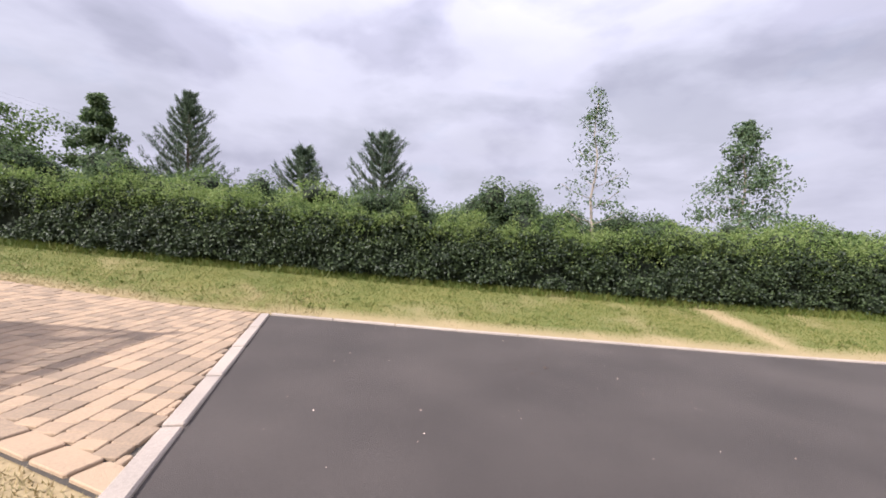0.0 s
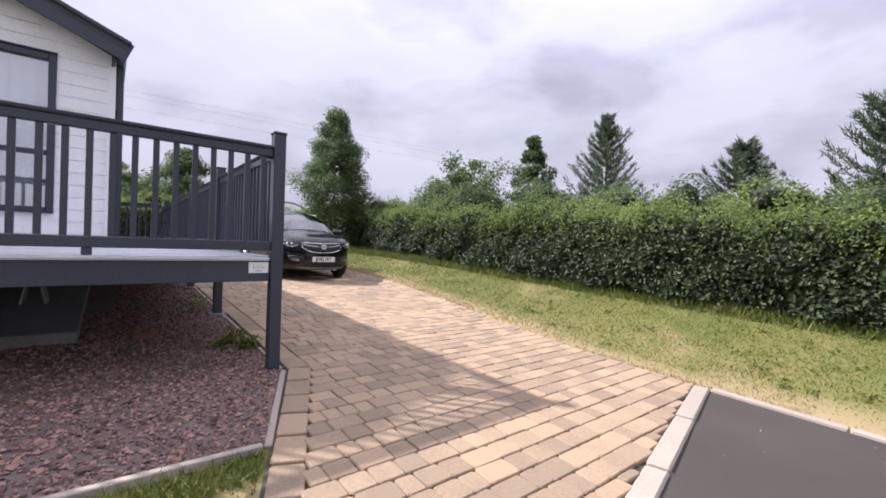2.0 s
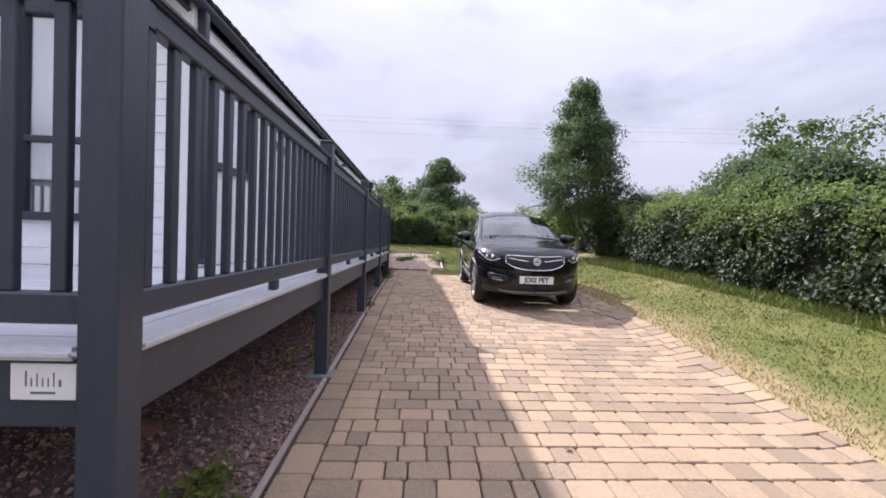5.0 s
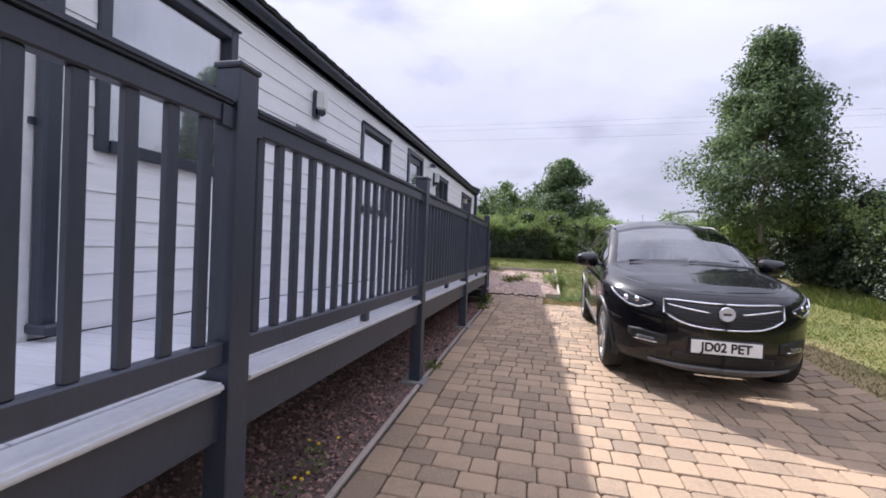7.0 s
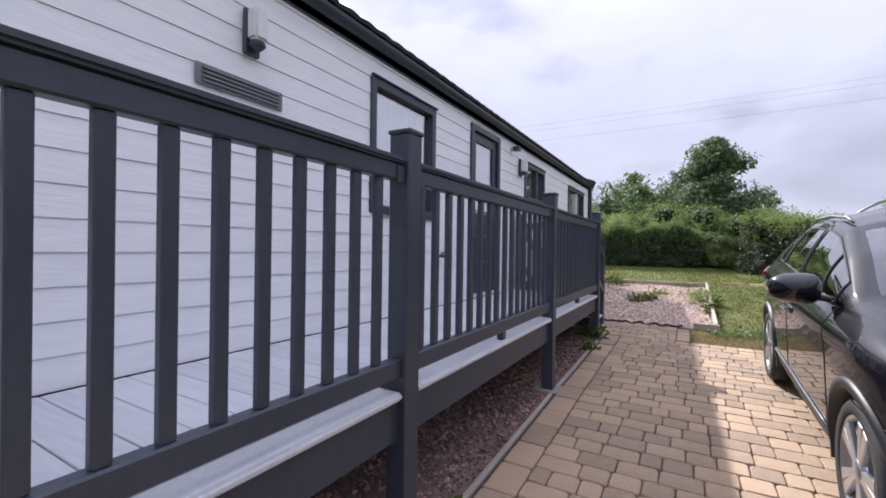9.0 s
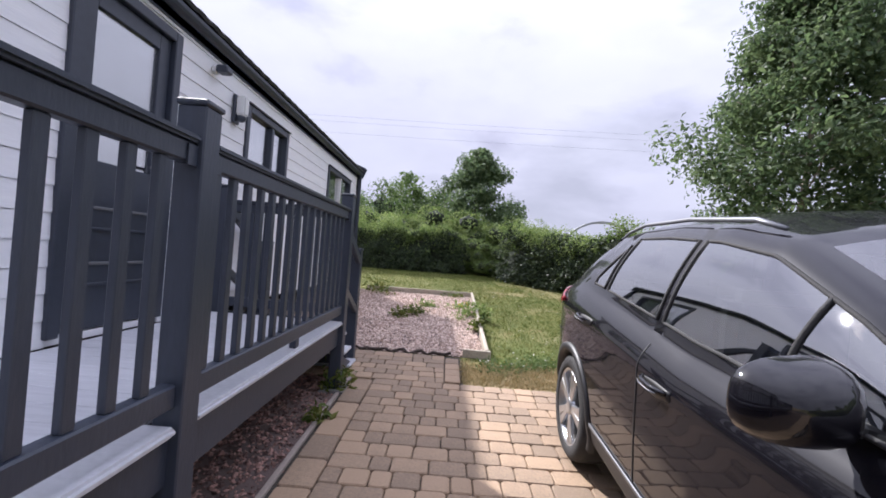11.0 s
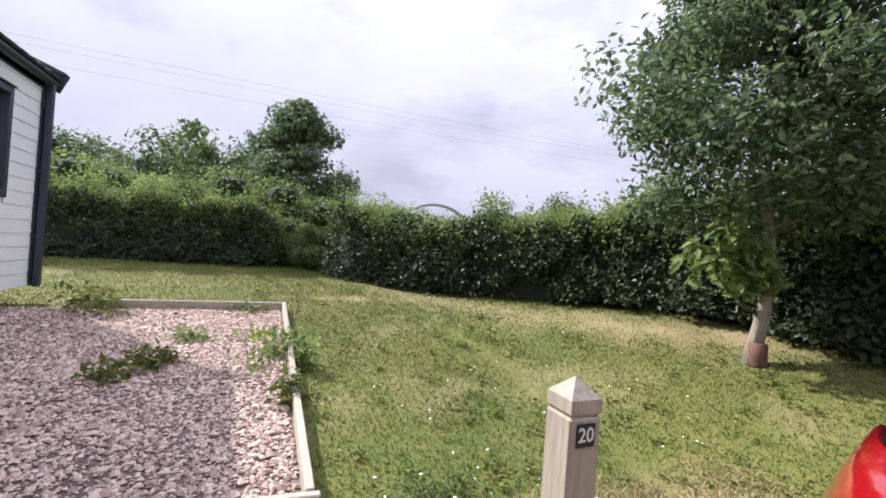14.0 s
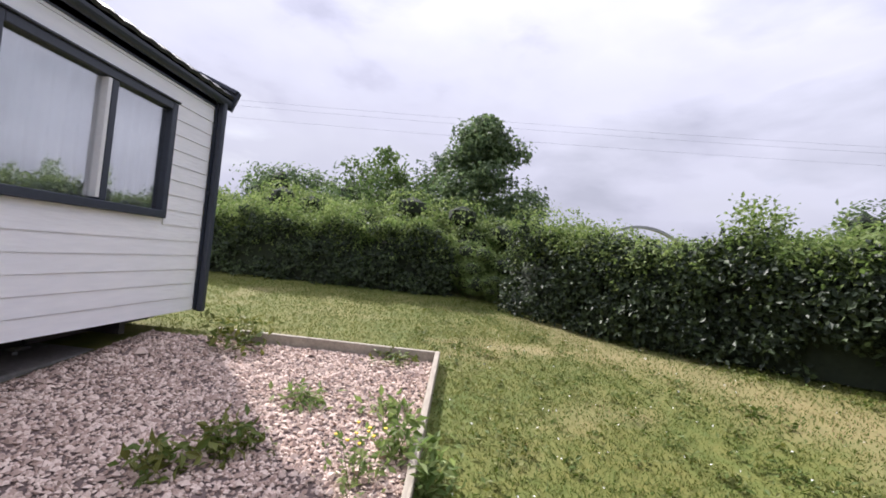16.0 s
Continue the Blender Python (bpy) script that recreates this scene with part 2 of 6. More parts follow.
STEEL = material("galvanised_steel", (0.35, 0.36, 0.37), 0.5, metal=0.7, spread=(0.24, 0.25, 0.26), stain=4)
BROWNT = material("tree_guard_brown", (0.16, 0.075, 0.05), 0.8, spread=(0.09, 0.045, 0.03), grain=20)
WIREM = material("grey_wire", (0.10, 0.10, 0.11), 0.6)
BRICKM = material("red_brick", (0.24, 0.11, 0.08), 0.9, spread=(0.16, 0.075, 0.055), bump=0.4)
PANE = glass("window_glass", (0.94, 0.97, 0.98), 0.42)
CARGLASS = glass("tinted_car_glass", (0.38, 0.42, 0.42), 0.36)
SCREEN = glass("windscreen_glass", (0.45, 0.50, 0.50), 0.08)

# grass ground: green turf with straw-dry patches
TURF = material("turf", (0.074, 0.102, 0.014), 0.95, spread=(0.142, 0.134, 0.028), grain=9, stain=0.7, bump=0.6, bump_scale=60)
_n, _l = TURF.node_tree.nodes, TURF.node_tree.links
_at, _mx = _n.new("ShaderNodeAttribute"), _n.new("ShaderNodeMixRGB")
_at.attribute_name = "dry"
_mx.inputs[2].default_value = (0.31, 0.235, 0.125, 1)
_src = _n["Principled BSDF"].inputs["Base Color"].links[0].from_socket
_l.new(_at.outputs["Fac"], _mx.inputs[0])
_l.new(_src, _mx.inputs[1])
_l.new(_mx.outputs[0], _n["Principled BSDF"].inputs["Base Color"])


# ---------- builders ----------
rng = np.random.default_rng(7)
AT = {}


def thing(name, x=0.0, y=0.0, z=0.0, label="", category="", group="", kind="", rz=0.0):
    ob = new(name)
    ob.empty_display_size = 0.1
    ob.matrix_basis = pose(x, y, z, 0, 0, rz)
    AT[ob.name] = ob.matrix_basis.copy()
    return tagged(ob, label, category, group, kind)


def hang(ob, parent, label=""):
    ob.parent = parent
    ob.matrix_parent_inverse = AT.get(parent.name, Matrix()).inverted()
    if label:
        ob["label"] = label
    return ob


def part(name, bm, mat, parent=None, label="", smooth=False):
    me = bpy.data.meshes.new(name)
    bm.to_mesh(me)
    bm.free()
    if smooth:
        me.shade_smooth()
    me.materials.append(mat)
    ob = new(name, me)
    return hang(ob, parent, label) if parent else ob


def solid(bm, x0, x1, y0, y1, z0, z1):
    v = [bm.verts.new(p) for p in ((x0, y0, z0), (x1, y0, z0), (x1, y1, z0), (x0, y1, z0), (x0, y0, z1), (x1, y0, z1), (x1, y1, z1), (x0, y1, z1))]
    for f in ((3, 2, 1, 0), (4, 5, 6, 7), (0, 1, 5, 4), (1, 2, 6, 5), (2, 3, 7, 6), (3, 0, 4, 7)):
        bm.faces.new([v[i] for i in f])
    return v


def bevelled(bm, r, seg=1):
    if r:
        bmesh.ops.bevel(bm, geom=list(bm.edges), offset=r, segments=seg, affect="EDGES", clamp_overlap=True)
    return bm


def block(name, dims, mat, parent=None, r=0.004, label="", m=None, seg=1):
    bm = bmesh.new()
    solid(bm, *dims)
    bevelled(bm, r, seg)
    if m is not None:
        bm.transform(m)
    return part(name, bm, mat, parent, label)


def beam(name, a, b, w, h, mat, parent=None, r=0.004, label=""):
    """A bar from a to b, w wide and h high."""
    a, b = Vector(a), Vector(b)
    d = b - a
    bm = bmesh.new()
    solid(bm, -w / 2, w / 2, 0, d.length, -h / 2, h / 2)
    bevelled(bm, r)
    yaw = math.atan2(-d.x, d.y)
    tilt = math.atan2(d.z, math.hypot(d.x, d.y))
    bm.transform(Matrix.Translation(a) @ Matrix.Rotation(yaw, 4, "Z") @ Matrix.Rotation(tilt, 4, "X"))
    return part(name, bm, mat, parent, label)


def tube(bm, pts, radii, n=8, cap=True):
    rings = []
    for i, p in enumerate(pts):
        p = Vector(p)
        d = (Vector(pts[min(i + 1, len(pts) - 1)]) - Vector(pts[max(i - 1, 0)])).normalized()
        u = d.orthogonal().normalized() if abs(d.z) < 0.99 else Vector((1, 0, 0))
        u = (u - d * u.dot(d)).normalized()
        v = d.cross(u)
        rings.append([bm.verts.new(p + (u * math.cos(2 * math.pi * k / n) + v * math.sin(2 * math.pi * k / n)) * radii[i]) for k in range(n)])
    for a, b in zip(rings, rings[1:]):
        for k in range(n):
            bm.faces.new((a[k], a[(k + 1) % n], b[(k + 1) % n], b[k]))
    if cap:
        bm.faces.new(rings[-1])
        bm.faces.new(rings[0][::-1])


def lathe(bm, profile, axis="X", n=32, centre=(0, 0, 0)):
    """Turns (offset along the axis, radius) pairs about the axis."""
    c = Vector(centre)
    rings = []
    for o, r in profile:
        ring = []
        for k in range(n):
            a = 2 * math.pi * k / n
            q = (o, r * math.cos(a), r * math.sin(a)) if axis == "X" else (r * math.cos(a), r * math.sin(a), o)
            ring.append(bm.verts.new(c + Vector(q)))
        rings.append(ring)
    for a, b in zip(rings, rings[1:]):
        for k in range(n):
            bm.faces.new((a[k], a[(k + 1) % n], b[(k + 1) % n], b[k]))
    return rings


def quick(name, V, F, mat, parent=None, smooth=False, label=""):
    """A mesh from arrays of vertices and of faces that all have as many corners."""
    V, F = np.asarray(V, np.float32), np.asarray(F, np.int32)
    me = bpy.data.meshes.new(name)
    me.vertices.add(len(V))
    me.vertices.foreach_set("co", V.ravel())
    me.loops.add(F.size)
    me.loops.foreach_set("vertex_index", F.ravel())
    me.polygons.add(len(F))
    me.polygons.foreach_set("loop_start", np.arange(len(F), dtype=np.int32) * F.shape[1])
    me.update(calc_edges=True)
    if smooth:
        me.shade_smooth()
    else:
        me.shade_flat()
    me.materials.append(mat)
    ob = new(name, me)
    return hang(ob, parent, label) if parent else ob


def unit(a):
    return a / np.maximum(np.linalg.norm(a, axis=-1, keepdims=True), 1e-9)


def leaf_cloud(name, P, N, size, mat, parent=None, slim=0.6, wild=0.7, label=""):
    """Many small folded leaves at the points P, facing roughly along N."""
    n = len(P)
    N = unit(N + rng.normal(0, wild, (n, 3)))
    T = unit(np.cross(N, rng.normal(0, 1, (n, 3))))
    B = np.cross(N, T)
    L = (size * rng.uniform(0.65, 1.35, n))[:, None]
    mid = P + T * L * 0.45
    V = np.stack([P, mid + B * L * slim * 0.5 + N * L * 0.10, P + T * L, mid - B * L * slim * 0.5 + N * L * 0.10], 1).reshape(-1, 3)
    F = (np.arange(n)[:, None] * 4 + np.array([[0, 1, 2, 3]]))
    return quick(name, V, F, mat, parent, label=label)


def lettering(name, text, size, m, mat, parent, depth=0.001, bold=0.0):
    cu = bpy.data.curves.new(name, "FONT")
    cu.body, cu.size, cu.extrude, cu.align_x, cu.align_y = text, size, depth, "CENTER", "CENTER"
    cu.offset = bold
    tmp = bpy.data.objects.new(name, cu)
    me = bpy.data.meshes.new_from_object(tmp)
    bpy.data.objects.remove(tmp)
    me.transform(m)
    me.materials.clear()
    me.materials.append(mat)
    return hang(new(name, me), parent)


# ---------- ground ----------
GY = (-200, -40, -10, -5, -2.2, 0, 4.78, 7.0, 10.4, 14.2, 18, 24, 60, 400)
GZ = (-1.4, -0.9, -0.36, -0.2, -0.09, 0, 0.25, 0.34, 0.42, 0.80, 1.08, 1.3, 1.9, 2.0)


def level(x, y):
    x, y = np.asarray(x, float), np.asarray(y, float)
    side = np.clip(x - 3.3, 0, 3.2) * 0.21
    fade = np.clip((17.5 - y) / 5.0, 0.15, 1)
    return np.interp(y, GY, GZ) + side * fade


def lv(x, y):
    return float(level(x, y))


def drive_right(y):
    return float(np.interp(y, (-2.3, -1.2, 1.0, 4.0, 9.6), (3.08, 3.12, 3.42, 3.72, 3.8)))


def road_edge(x):
    """Where the pale kerb between drive and asphalt runs."""
    return -2.27 + 0.235 * (x - 3.05)


def dryness(x, y):
    """How scorched the grass is: along the drive's and the road's edge, on the trodden path, and in patches."""
    x, y = np.asarray(x, float), np.asarray(y, float)
    dr = np.interp(y, (-2.3, -1.2, 1.0, 4.0, 9.6), (3.08, 3.12, 3.42, 3.72, 3.8))
    near = np.where(y < 9.6, np.clip(1 - (x - np.where(y < -2.3, 3.1, dr)) / np.where(y < -2.0, 0.62, 0.40), 0, 1), 0) * (x > 2.9)
    end = np.clip(1 - np.abs(y - 9.95) / 0.55, 0, 1) * (x > 0.95) * np.clip((3.9 - x) / 0.8, 0, 1)
    track = np.clip(1 - np.abs(x - (2.6 + 0.55 * (16.8 - y))) / 0.75, 0, 1) * (y > 10.5) * (y < 16.8) * 0.48
    path = np.clip(1 - np.abs(y + 10.65 - 0.2 * (x - 3.2)) / 0.4, 0, 1) * (x > 3) * (x < 6) * 1.0
    pat = np.array([noise.noise((a * 0.9, b * 0.9, 3.0)) for a, b in zip(np.ravel(x), np.ravel(y))]).reshape(np.shape(x))
    fine_pat = np.array([noise.noise((a * 2.7, b * 2.7, 8.0)) for a, b in zip(np.ravel(x), np.ravel(y))]).reshape(np.shape(x))
    plot = np.clip(1.2 - (0.4 * (y + 0.1) - x) / 0.6, 0, 1) * (y < -1.6) * (x < 0)
    return np.clip(np.maximum.reduce([near * 1.5, end * 1.4, track, path, plot]) + 0.08 * (x > 3.0) * (y < 9.7) + 0.06 * (x < 0) * (y < -1.3) + np.clip(pat * 0.6 + fine_pat * 0.5 - 0.03, 0, 1) * 0.85, 0, 1)


def far_steps(lo, hi, step, reach):
    a = list(np.arange(lo, hi + 1e-6, step))
    s, left, right = step, a[0], a[-1]
    head, tail = [], []
    while right < reach:
        s *= 1.35
        right += s
        left -= s
        tail.append(right)
        head.append(left)
    return np.array(head[::-1] + a + tail)


def sheet(name, xs, ys, lift, mat, keep=None, parent=None):
    X, Y = np.meshgrid(xs, ys, indexing="ij")
    Z = level(X, Y) + lift
    V = np.stack([X, Y, Z], -1).reshape(-1, 3)
    i, j = np.meshgrid(np.arange(len(xs) - 1), np.arange(len(ys) - 1), indexing="ij")
    a = (i * len(ys) + j).ravel()
    F = np.stack([a, a + len(ys), a + len(ys) + 1, a + 1], 1)
    return quick(name, V, F, mat, parent, smooth=True), X, Y


ground, gx, gy = sheet("ground", far_steps(-8, 9, 0.25, 900), far_steps(-14, 20, 0.25, 900), 0, TURF)
tagged(ground, "mown grass with scorched straw-coloured patches and bare edges", "grass", kind="structure")
_d = ground.data.attributes.new("dry", "FLOAT", "POINT")
_d.data.foreach_set("value", dryness(gx, gy).ravel().astype(np.float32))


def ribbon(name, edge_a, edge_b, n, lift, mat, thick=0.0):
    """A strip between two lines, laid on the ground."""
    V, F = [], []
    for i in range(n + 1):
        a, b = edge_a(i / n), edge_b(i / n)
        for k in range(9):
            x, y = a[0] + (b[0] - a[0]) * k / 8, a[1] + (b[1] - a[1]) * k / 8
            V.append((x, y, lv(x, y) + lift))
    for i in range(n):
        for k in range(8):
            q = i * 9 + k
            F.append((q, q + 1, q + 10, q + 9))
    return quick(name, V, F, mat)


# asphalt parking place, in front of the drive
road = ribbon("road", lambda s: (-14 + 17.05 * s, -14.0), lambda s: (-14 + 17.05 * s, road_edge(-14 + 17.05 * s) - 0.06), 60, 0.012, TAR)
tagged(road, "dark grey asphalt parking place with small loose chippings", "asphalt", kind="structure")

# sand bed under the pavers
def drive_left(y):
    return 0.02 + 0.40 * min(y + 0.1, 0)


bed = ribbon("paving_bed", lambda s: (drive_left(-3.25 + 12.85 * s), -3.25 + 12.85 * s), lambda s: (drive_right(-2.3 + 11.9 * s), -2.3 + 11.9 * s), 80, 0.006, SAND)
tagged(bed, "dark sandy bedding under the driveway pavers", "paving bed", kind="structure")
bed2 = ribbon("paving_bed", lambda s: (-1.2, 9.55 + 1.0 * s), lambda s: (1.08, 9.55 + 1.0 * s), 10, 0.007, SAND)
tagged(bed2, "dark sandy bedding at the driveway's end", "paving bed", kind="structure")

# gravel beds
gbed1 = ribbon("gravel_bed", lambda s: (-9.0, -1.25 + 11.0 * s), lambda s: (drive_left(-1.25 + 11.0 * s) - 0.005, -1.25 + 11.0 * s), 40, 0.005, GRAVBED)
tagged(gbed1, "dark reddish gravel bed beneath the deck", "gravel bed", kind="structure")
gbed2 = ribbon("gravel_bed", lambda s: (-1.40, 10.58 + 3.6 * s), lambda s: (1.37, 10.58 + 3.6 * s), 30, 0.005, GRAVBED)
tagged(gbed2, "pinkish gravel bed framed with timber edging", "gravel bed", kind="structure")


def pebbles(name, n, area, size, mat, label, clear=None):
    x = rng.uniform(area[0], area[1], n)
    y = rng.uniform(area[2], area[3], n)
    if clear is not None:
        ok = clear(x, y)
        x, y = x[ok], y[ok]
    n = len(x)
    r = size * rng.lognormal(0, 0.35, n)
    base = np.array([(1, 0, 0), (0, 1, 0), (-1, 0, 0), (0, -1, 0), (0, 0, 0.7), (0, 0, -0.5)])
    V = base[None] * rng.uniform(0.6, 1.25, (n, 6, 1))
    a, t = rng.uniform(0, 6.28, n), rng.normal(0, 0.45, n)
    ca, sa, ct, st = np.cos(a)[:, None], np.sin(a)[:, None], np.cos(t)[:, None], np.sin(t)[:, None]
    X, Y, Z = V[..., 0] * ca - V[..., 1] * sa, V[..., 0] * sa + V[..., 1] * ca, V[..., 2]
    Y, Z = Y * ct - Z * st, Y * st + Z * ct
    V = np.stack([X, Y, Z], -1) * r[:, None, None]
    V += np.stack([x, y, level(x, y) + 0.008 + r * 0.25], -1)[:, None, :]
    tri = np.array([(0, 1, 4), (1, 2, 4), (2, 3, 4), (3, 0, 4), (1, 0, 5), (2, 1, 5), (3, 2, 5), (0, 3, 5)])
    F = (np.arange(n)[:, None, None] * 6 + tri[None]).reshape(-1, 3)
    return tagged(quick(name, V.reshape(-1, 3), F, mat), label, "gravel", kind="stuff")


pebbles("gravel", 25000, (-3.6, -0.02, -1.25, 3.0), 0.0115, GRAVR, "reddish crushed gravel beneath the deck", lambda x, y: (x < -0.01 + 0.4 * np.minimum(0, y + 0.1)))
pebbles("gravel", 12000, (-1.1, -0.03, 3.0, 9.7), 0.0115, GRAVR, "reddish gravel strip along the deck's edge")
pebbles("gravel", 30000, (-1.38, 1.35, 10.58, 14.15), 0.0128, GRAVP, "pinkish crushed gravel inside timber edging")

# ---------- holiday home ----------
WX, FY, RY, LX = -1.2, 2.53, 14.5, -5.2
FLOOR, EAVE, RIDGE = 1.0, 3.22, 4.02
MIDX = (WX + LX) / 2

# openings in the long wall: (y0, y1, z0, z1)
SIDE = {"w2": (2.86, 3.80, 1.91, 2.94), "w3": (5.96, 6.92, 1.88, 2.94), "door": (7.74, 8.58, 1.04, 3.04), "w5": (9.62, 10.64, 2.36, 2.93), "w6": (12.38, 13.88, 1.90, 2.92)}
FRONT = {"w1": (-4.69, -1.70, 1.37, 3.08)}


def holed_wall(name, u0, u1, z0, z1, holes, place, mat, parent, thick=0.1):
    """A wall slab as a grid of blocks round its openings, in one mesh."""
    us = sorted({u0, u1, *[h[0] for h in holes], *[h[1] for h in holes]})
    zs = sorted({z0, z1, *[h[2] for h in holes], *[h[3] for h in holes]})
    bm = bmesh.new()
    for a, b in zip(us, us[1:]):
        for c, d in zip(zs, zs[1:]):
            if not any(h[0] <= a and b <= h[1] and h[2] <= c and d <= h[3] for h in holes):
                solid(bm, *place(a, b, -thick, 0), c, d)
    bmesh.ops.remove_doubles(bm, verts=bm.verts, dist=0.0005)
    return part(name, bm, mat, parent)


def boards(u0, u1, z0, z1, holes, place, parent, pitch=0.139):
    """Weatherboards, each lapping the one below, cut at the openings."""
    z = z0
    while z < z1 - 0.02:
        top = min(z + pitch - 0.003, z1)
        cuts = sorted((h[0], h[1]) for h in holes if h[2] < top - 0.01 and h[3] > z + 0.01)
        u = u0
        for a, b in [*cuts, (u1, u1)]:
            if a - u > 0.03:
                bm = bmesh.new()
                d = place(u, a, 0.001, 0.012)
                v = solid(bm, *d, z, top)
                for q in v[4:]:
                    if d[1] - d[0] < 0.05:
                        q.co.x = min(q.co.x, d[0] + 0.005)
                    else:
                        q.co.y = max(q.co.y, d[3] - 0.005) if place(0, 1, 0, 1)[3] <= place(0, 1, 0, 0)[3] + 1e-9 else q.co.y
                part("weatherboard", bm, CLAD, parent)
            u = b
        z += pitch


def on_side(a, b, o0, o1):
    return (WX + o0, WX + o1, a, b)


def on_front(a, b, o0, o1):
    return (a, b, FY - o1, FY - o0)


def on_rear(a, b, o0, o1):
    return (a, b, RY + o0, RY + o1)


def on_left(a, b, o0, o1):
    return (LX - o1, LX - o0, a, b)


home = thing("holiday_home", MIDX, (FY + RY) / 2, FLOOR, "long single-storey holiday home with white weatherboards and anthracite trim", "holiday home")
wall_s = holed_wall("wall", FY, RY, FLOOR, EAVE, list(SIDE.values()), on_side, CLAD, home)
boards(FY + 0.06, RY - 0.06, FLOOR, EAVE - 0.10, list(SIDE.values()), on_side, wall_s)
wall_f = holed_wall("wall", LX, WX, FLOOR, EAVE, list(FRONT.values()), on_front, CLAD, home)
boards(LX + 0.06, WX - 0.02, FLOOR, EAVE, list(FRONT.values()), on_front, wall_f)
wall_r = holed_wall("wall", LX, WX, FLOOR, EAVE, [], on_rear, CLAD, home)
boards(LX + 0.06, WX - 0.06, FLOOR, EAVE, [], on_rear, wall_r)
holed_wall("wall", FY, RY, FLOOR, EAVE, [], on_left, CLAD, home)
# gables
for y0, y1 in ((FY - 0.001, FY + 0.1), (RY - 0.1, RY + 0.001)):
    bm = bmesh.new()
    a = [bm.verts.new(p) for p in ((LX, y0, EAVE), (WX, y0, EAVE), (MIDX, y0, RIDGE + 0.12))]
    b = [bm.verts.new((v.co.x, y1, v.co.z)) for v in a]
    for f in ((a[0], a[1], a[2]), (b[2], b[1], b[0]), (a[1], a[0], b[0], b[1]), (a[2], a[1], b[1], b[2]), (a[0], a[2], b[2], b[0])):
        bm.faces.new(f)
    gab = part("gable", bm, CLAD, home)
    if y0 < 5:
        z = EAVE + 0.02
        while z < RIDGE - 0.05:
            half = (RIDGE + 0.12 - z - 0.13) / (RIDGE + 0.12 - EAVE) * (WX - LX) / 2
            if half > 0.1:
                block("weatherboard", (MIDX - half, MIDX + half, y0 - 0.014, y0 - 0.001, z, z + 0.133), CLAD, gab, 0)
            z += 0.139
# floor, ceiling, partition
block("floor_deck", (LX + 0.02, WX - 0.12, FY + 0.12, RY - 0.12, FLOOR + 0.002, FLOOR + 0.06), ROOM, home, 0)
block("ceiling_panel", (LX + 0.02, WX - 0.12, FY + 0.12, RY - 0.12, EAVE - 0.10, EAVE - 0.05), ROOM, home, 0)
block("partition", (WX - 2.0, WX - 1.95, FY + 0.2, RY - 0.2, FLOOR + 0.07, EAVE - 0.11), ROOM, home, 0)
# corner trims
for x, y in ((WX, FY), (WX, RY), (LX, FY), (LX, RY)):
    sx, sy = (1 if x == WX else -1), (1 if y == RY else -1)
    white = y == FY
    bm = bmesh.new()
    solid(bm, *sorted((x - sx * 0.055, x + sx * 0.024)), *sorted((y + sy * 0.018, y + sy * 0.026)), FLOOR - 0.01, EAVE)
    solid(bm, *sorted((x + sx * 0.0165, x + sx * 0.024)), *sorted((y - sy * 0.055, y + sy * 0.0175)), FLOOR - 0.01, EAVE)
    part("corner_trim", bm, CLAD if white else TRIM, home)

# roof: two tiled slopes, bargeboards, fascias, gutters
slope_run = (WX - LX) / 2 + 0.12
rise = RIDGE + 0.16 - (EAVE + 0.04)
for sx in (1, -1):
    us = np.linspace(0, 1, 41)
    ys = np.arange(FY - 0.27, RY + 0.12, 0.045)
    U, Y = np.meshgrid(us, ys, indexing="ij")
    course = (U * 7) % 1
    Z = RIDGE + 0.16 - rise * U + 0.022 * course + 0.014 * np.abs(np.sin(Y * math.pi / 0.19))
    X = MIDX + sx * slope_run * U
    V = np.stack([X, Y, Z], -1).reshape(-1, 3)
    i, j = np.meshgrid(np.arange(40), np.arange(len(ys) - 1), indexing="ij")
    a = (i * len(ys) + j).ravel()
    F = np.stack([a, a + len(ys), a + len(ys) + 1, a + 1], 1)
    roof = quick("roof", V, F, ROOFM, home, label="tile-profiled dark roof")
    md = roof.modifiers.new("thick", "SOLIDIFY")
    md.thickness, md.offset = 0.03, -1
    ex = MIDX + sx * (slope_run - 0.02)
    block("fascia", tuple(sorted((ex - sx * 0.12, ex - sx * 0.10))) + (FY - 0.2, RY + 0.06, EAVE - 0.12, EAVE + 0.02), TRIM, home, 0.003)
    block("soffit", tuple(sorted((ex - sx * 0.10, WX + 0.017 if sx > 0 else LX - 0.017))) + (FY - 0.19, RY + 0.05, EAVE - 0.11, EAVE - 0.095), TRIM, home, 0)
    # half-round gutter
    bm = bmesh.new()
    ring = []
    for y in (FY - 0.2, RY + 0.1):
        ring.append([bm.verts.new((ex - sx * 0.04 + sx * 0.05 * math.cos(t), y, EAVE + 0.0 - 0.065 * math.sin(t))) for t in np.linspace(0, math.pi, 9)])
    for k in range(8):
        bm.faces.new((ring[0][k], ring[0][k + 1], ring[1][k + 1], ring[1][k]))
    for r_ in ring:
        bm.faces.new(r_)
    part("gutter", bm, TRIM, home)
    for y in (FY - 0.25, RY + 0.10):
        beam("bargeboard", (MIDX, y, RIDGE + 0.06), (MIDX + sx * (slope_run + 0.02), y, EAVE + 0.0), 0.03, 0.22, TRIM, home, 0.004)
        beam("verge_trim", (MIDX, y - 0.012, RIDGE + 0.165), (MIDX + sx * (slope_run + 0.03), y - 0.012, EAVE + 0.105), 0.07, 0.04, TRIM, home, 0.004)
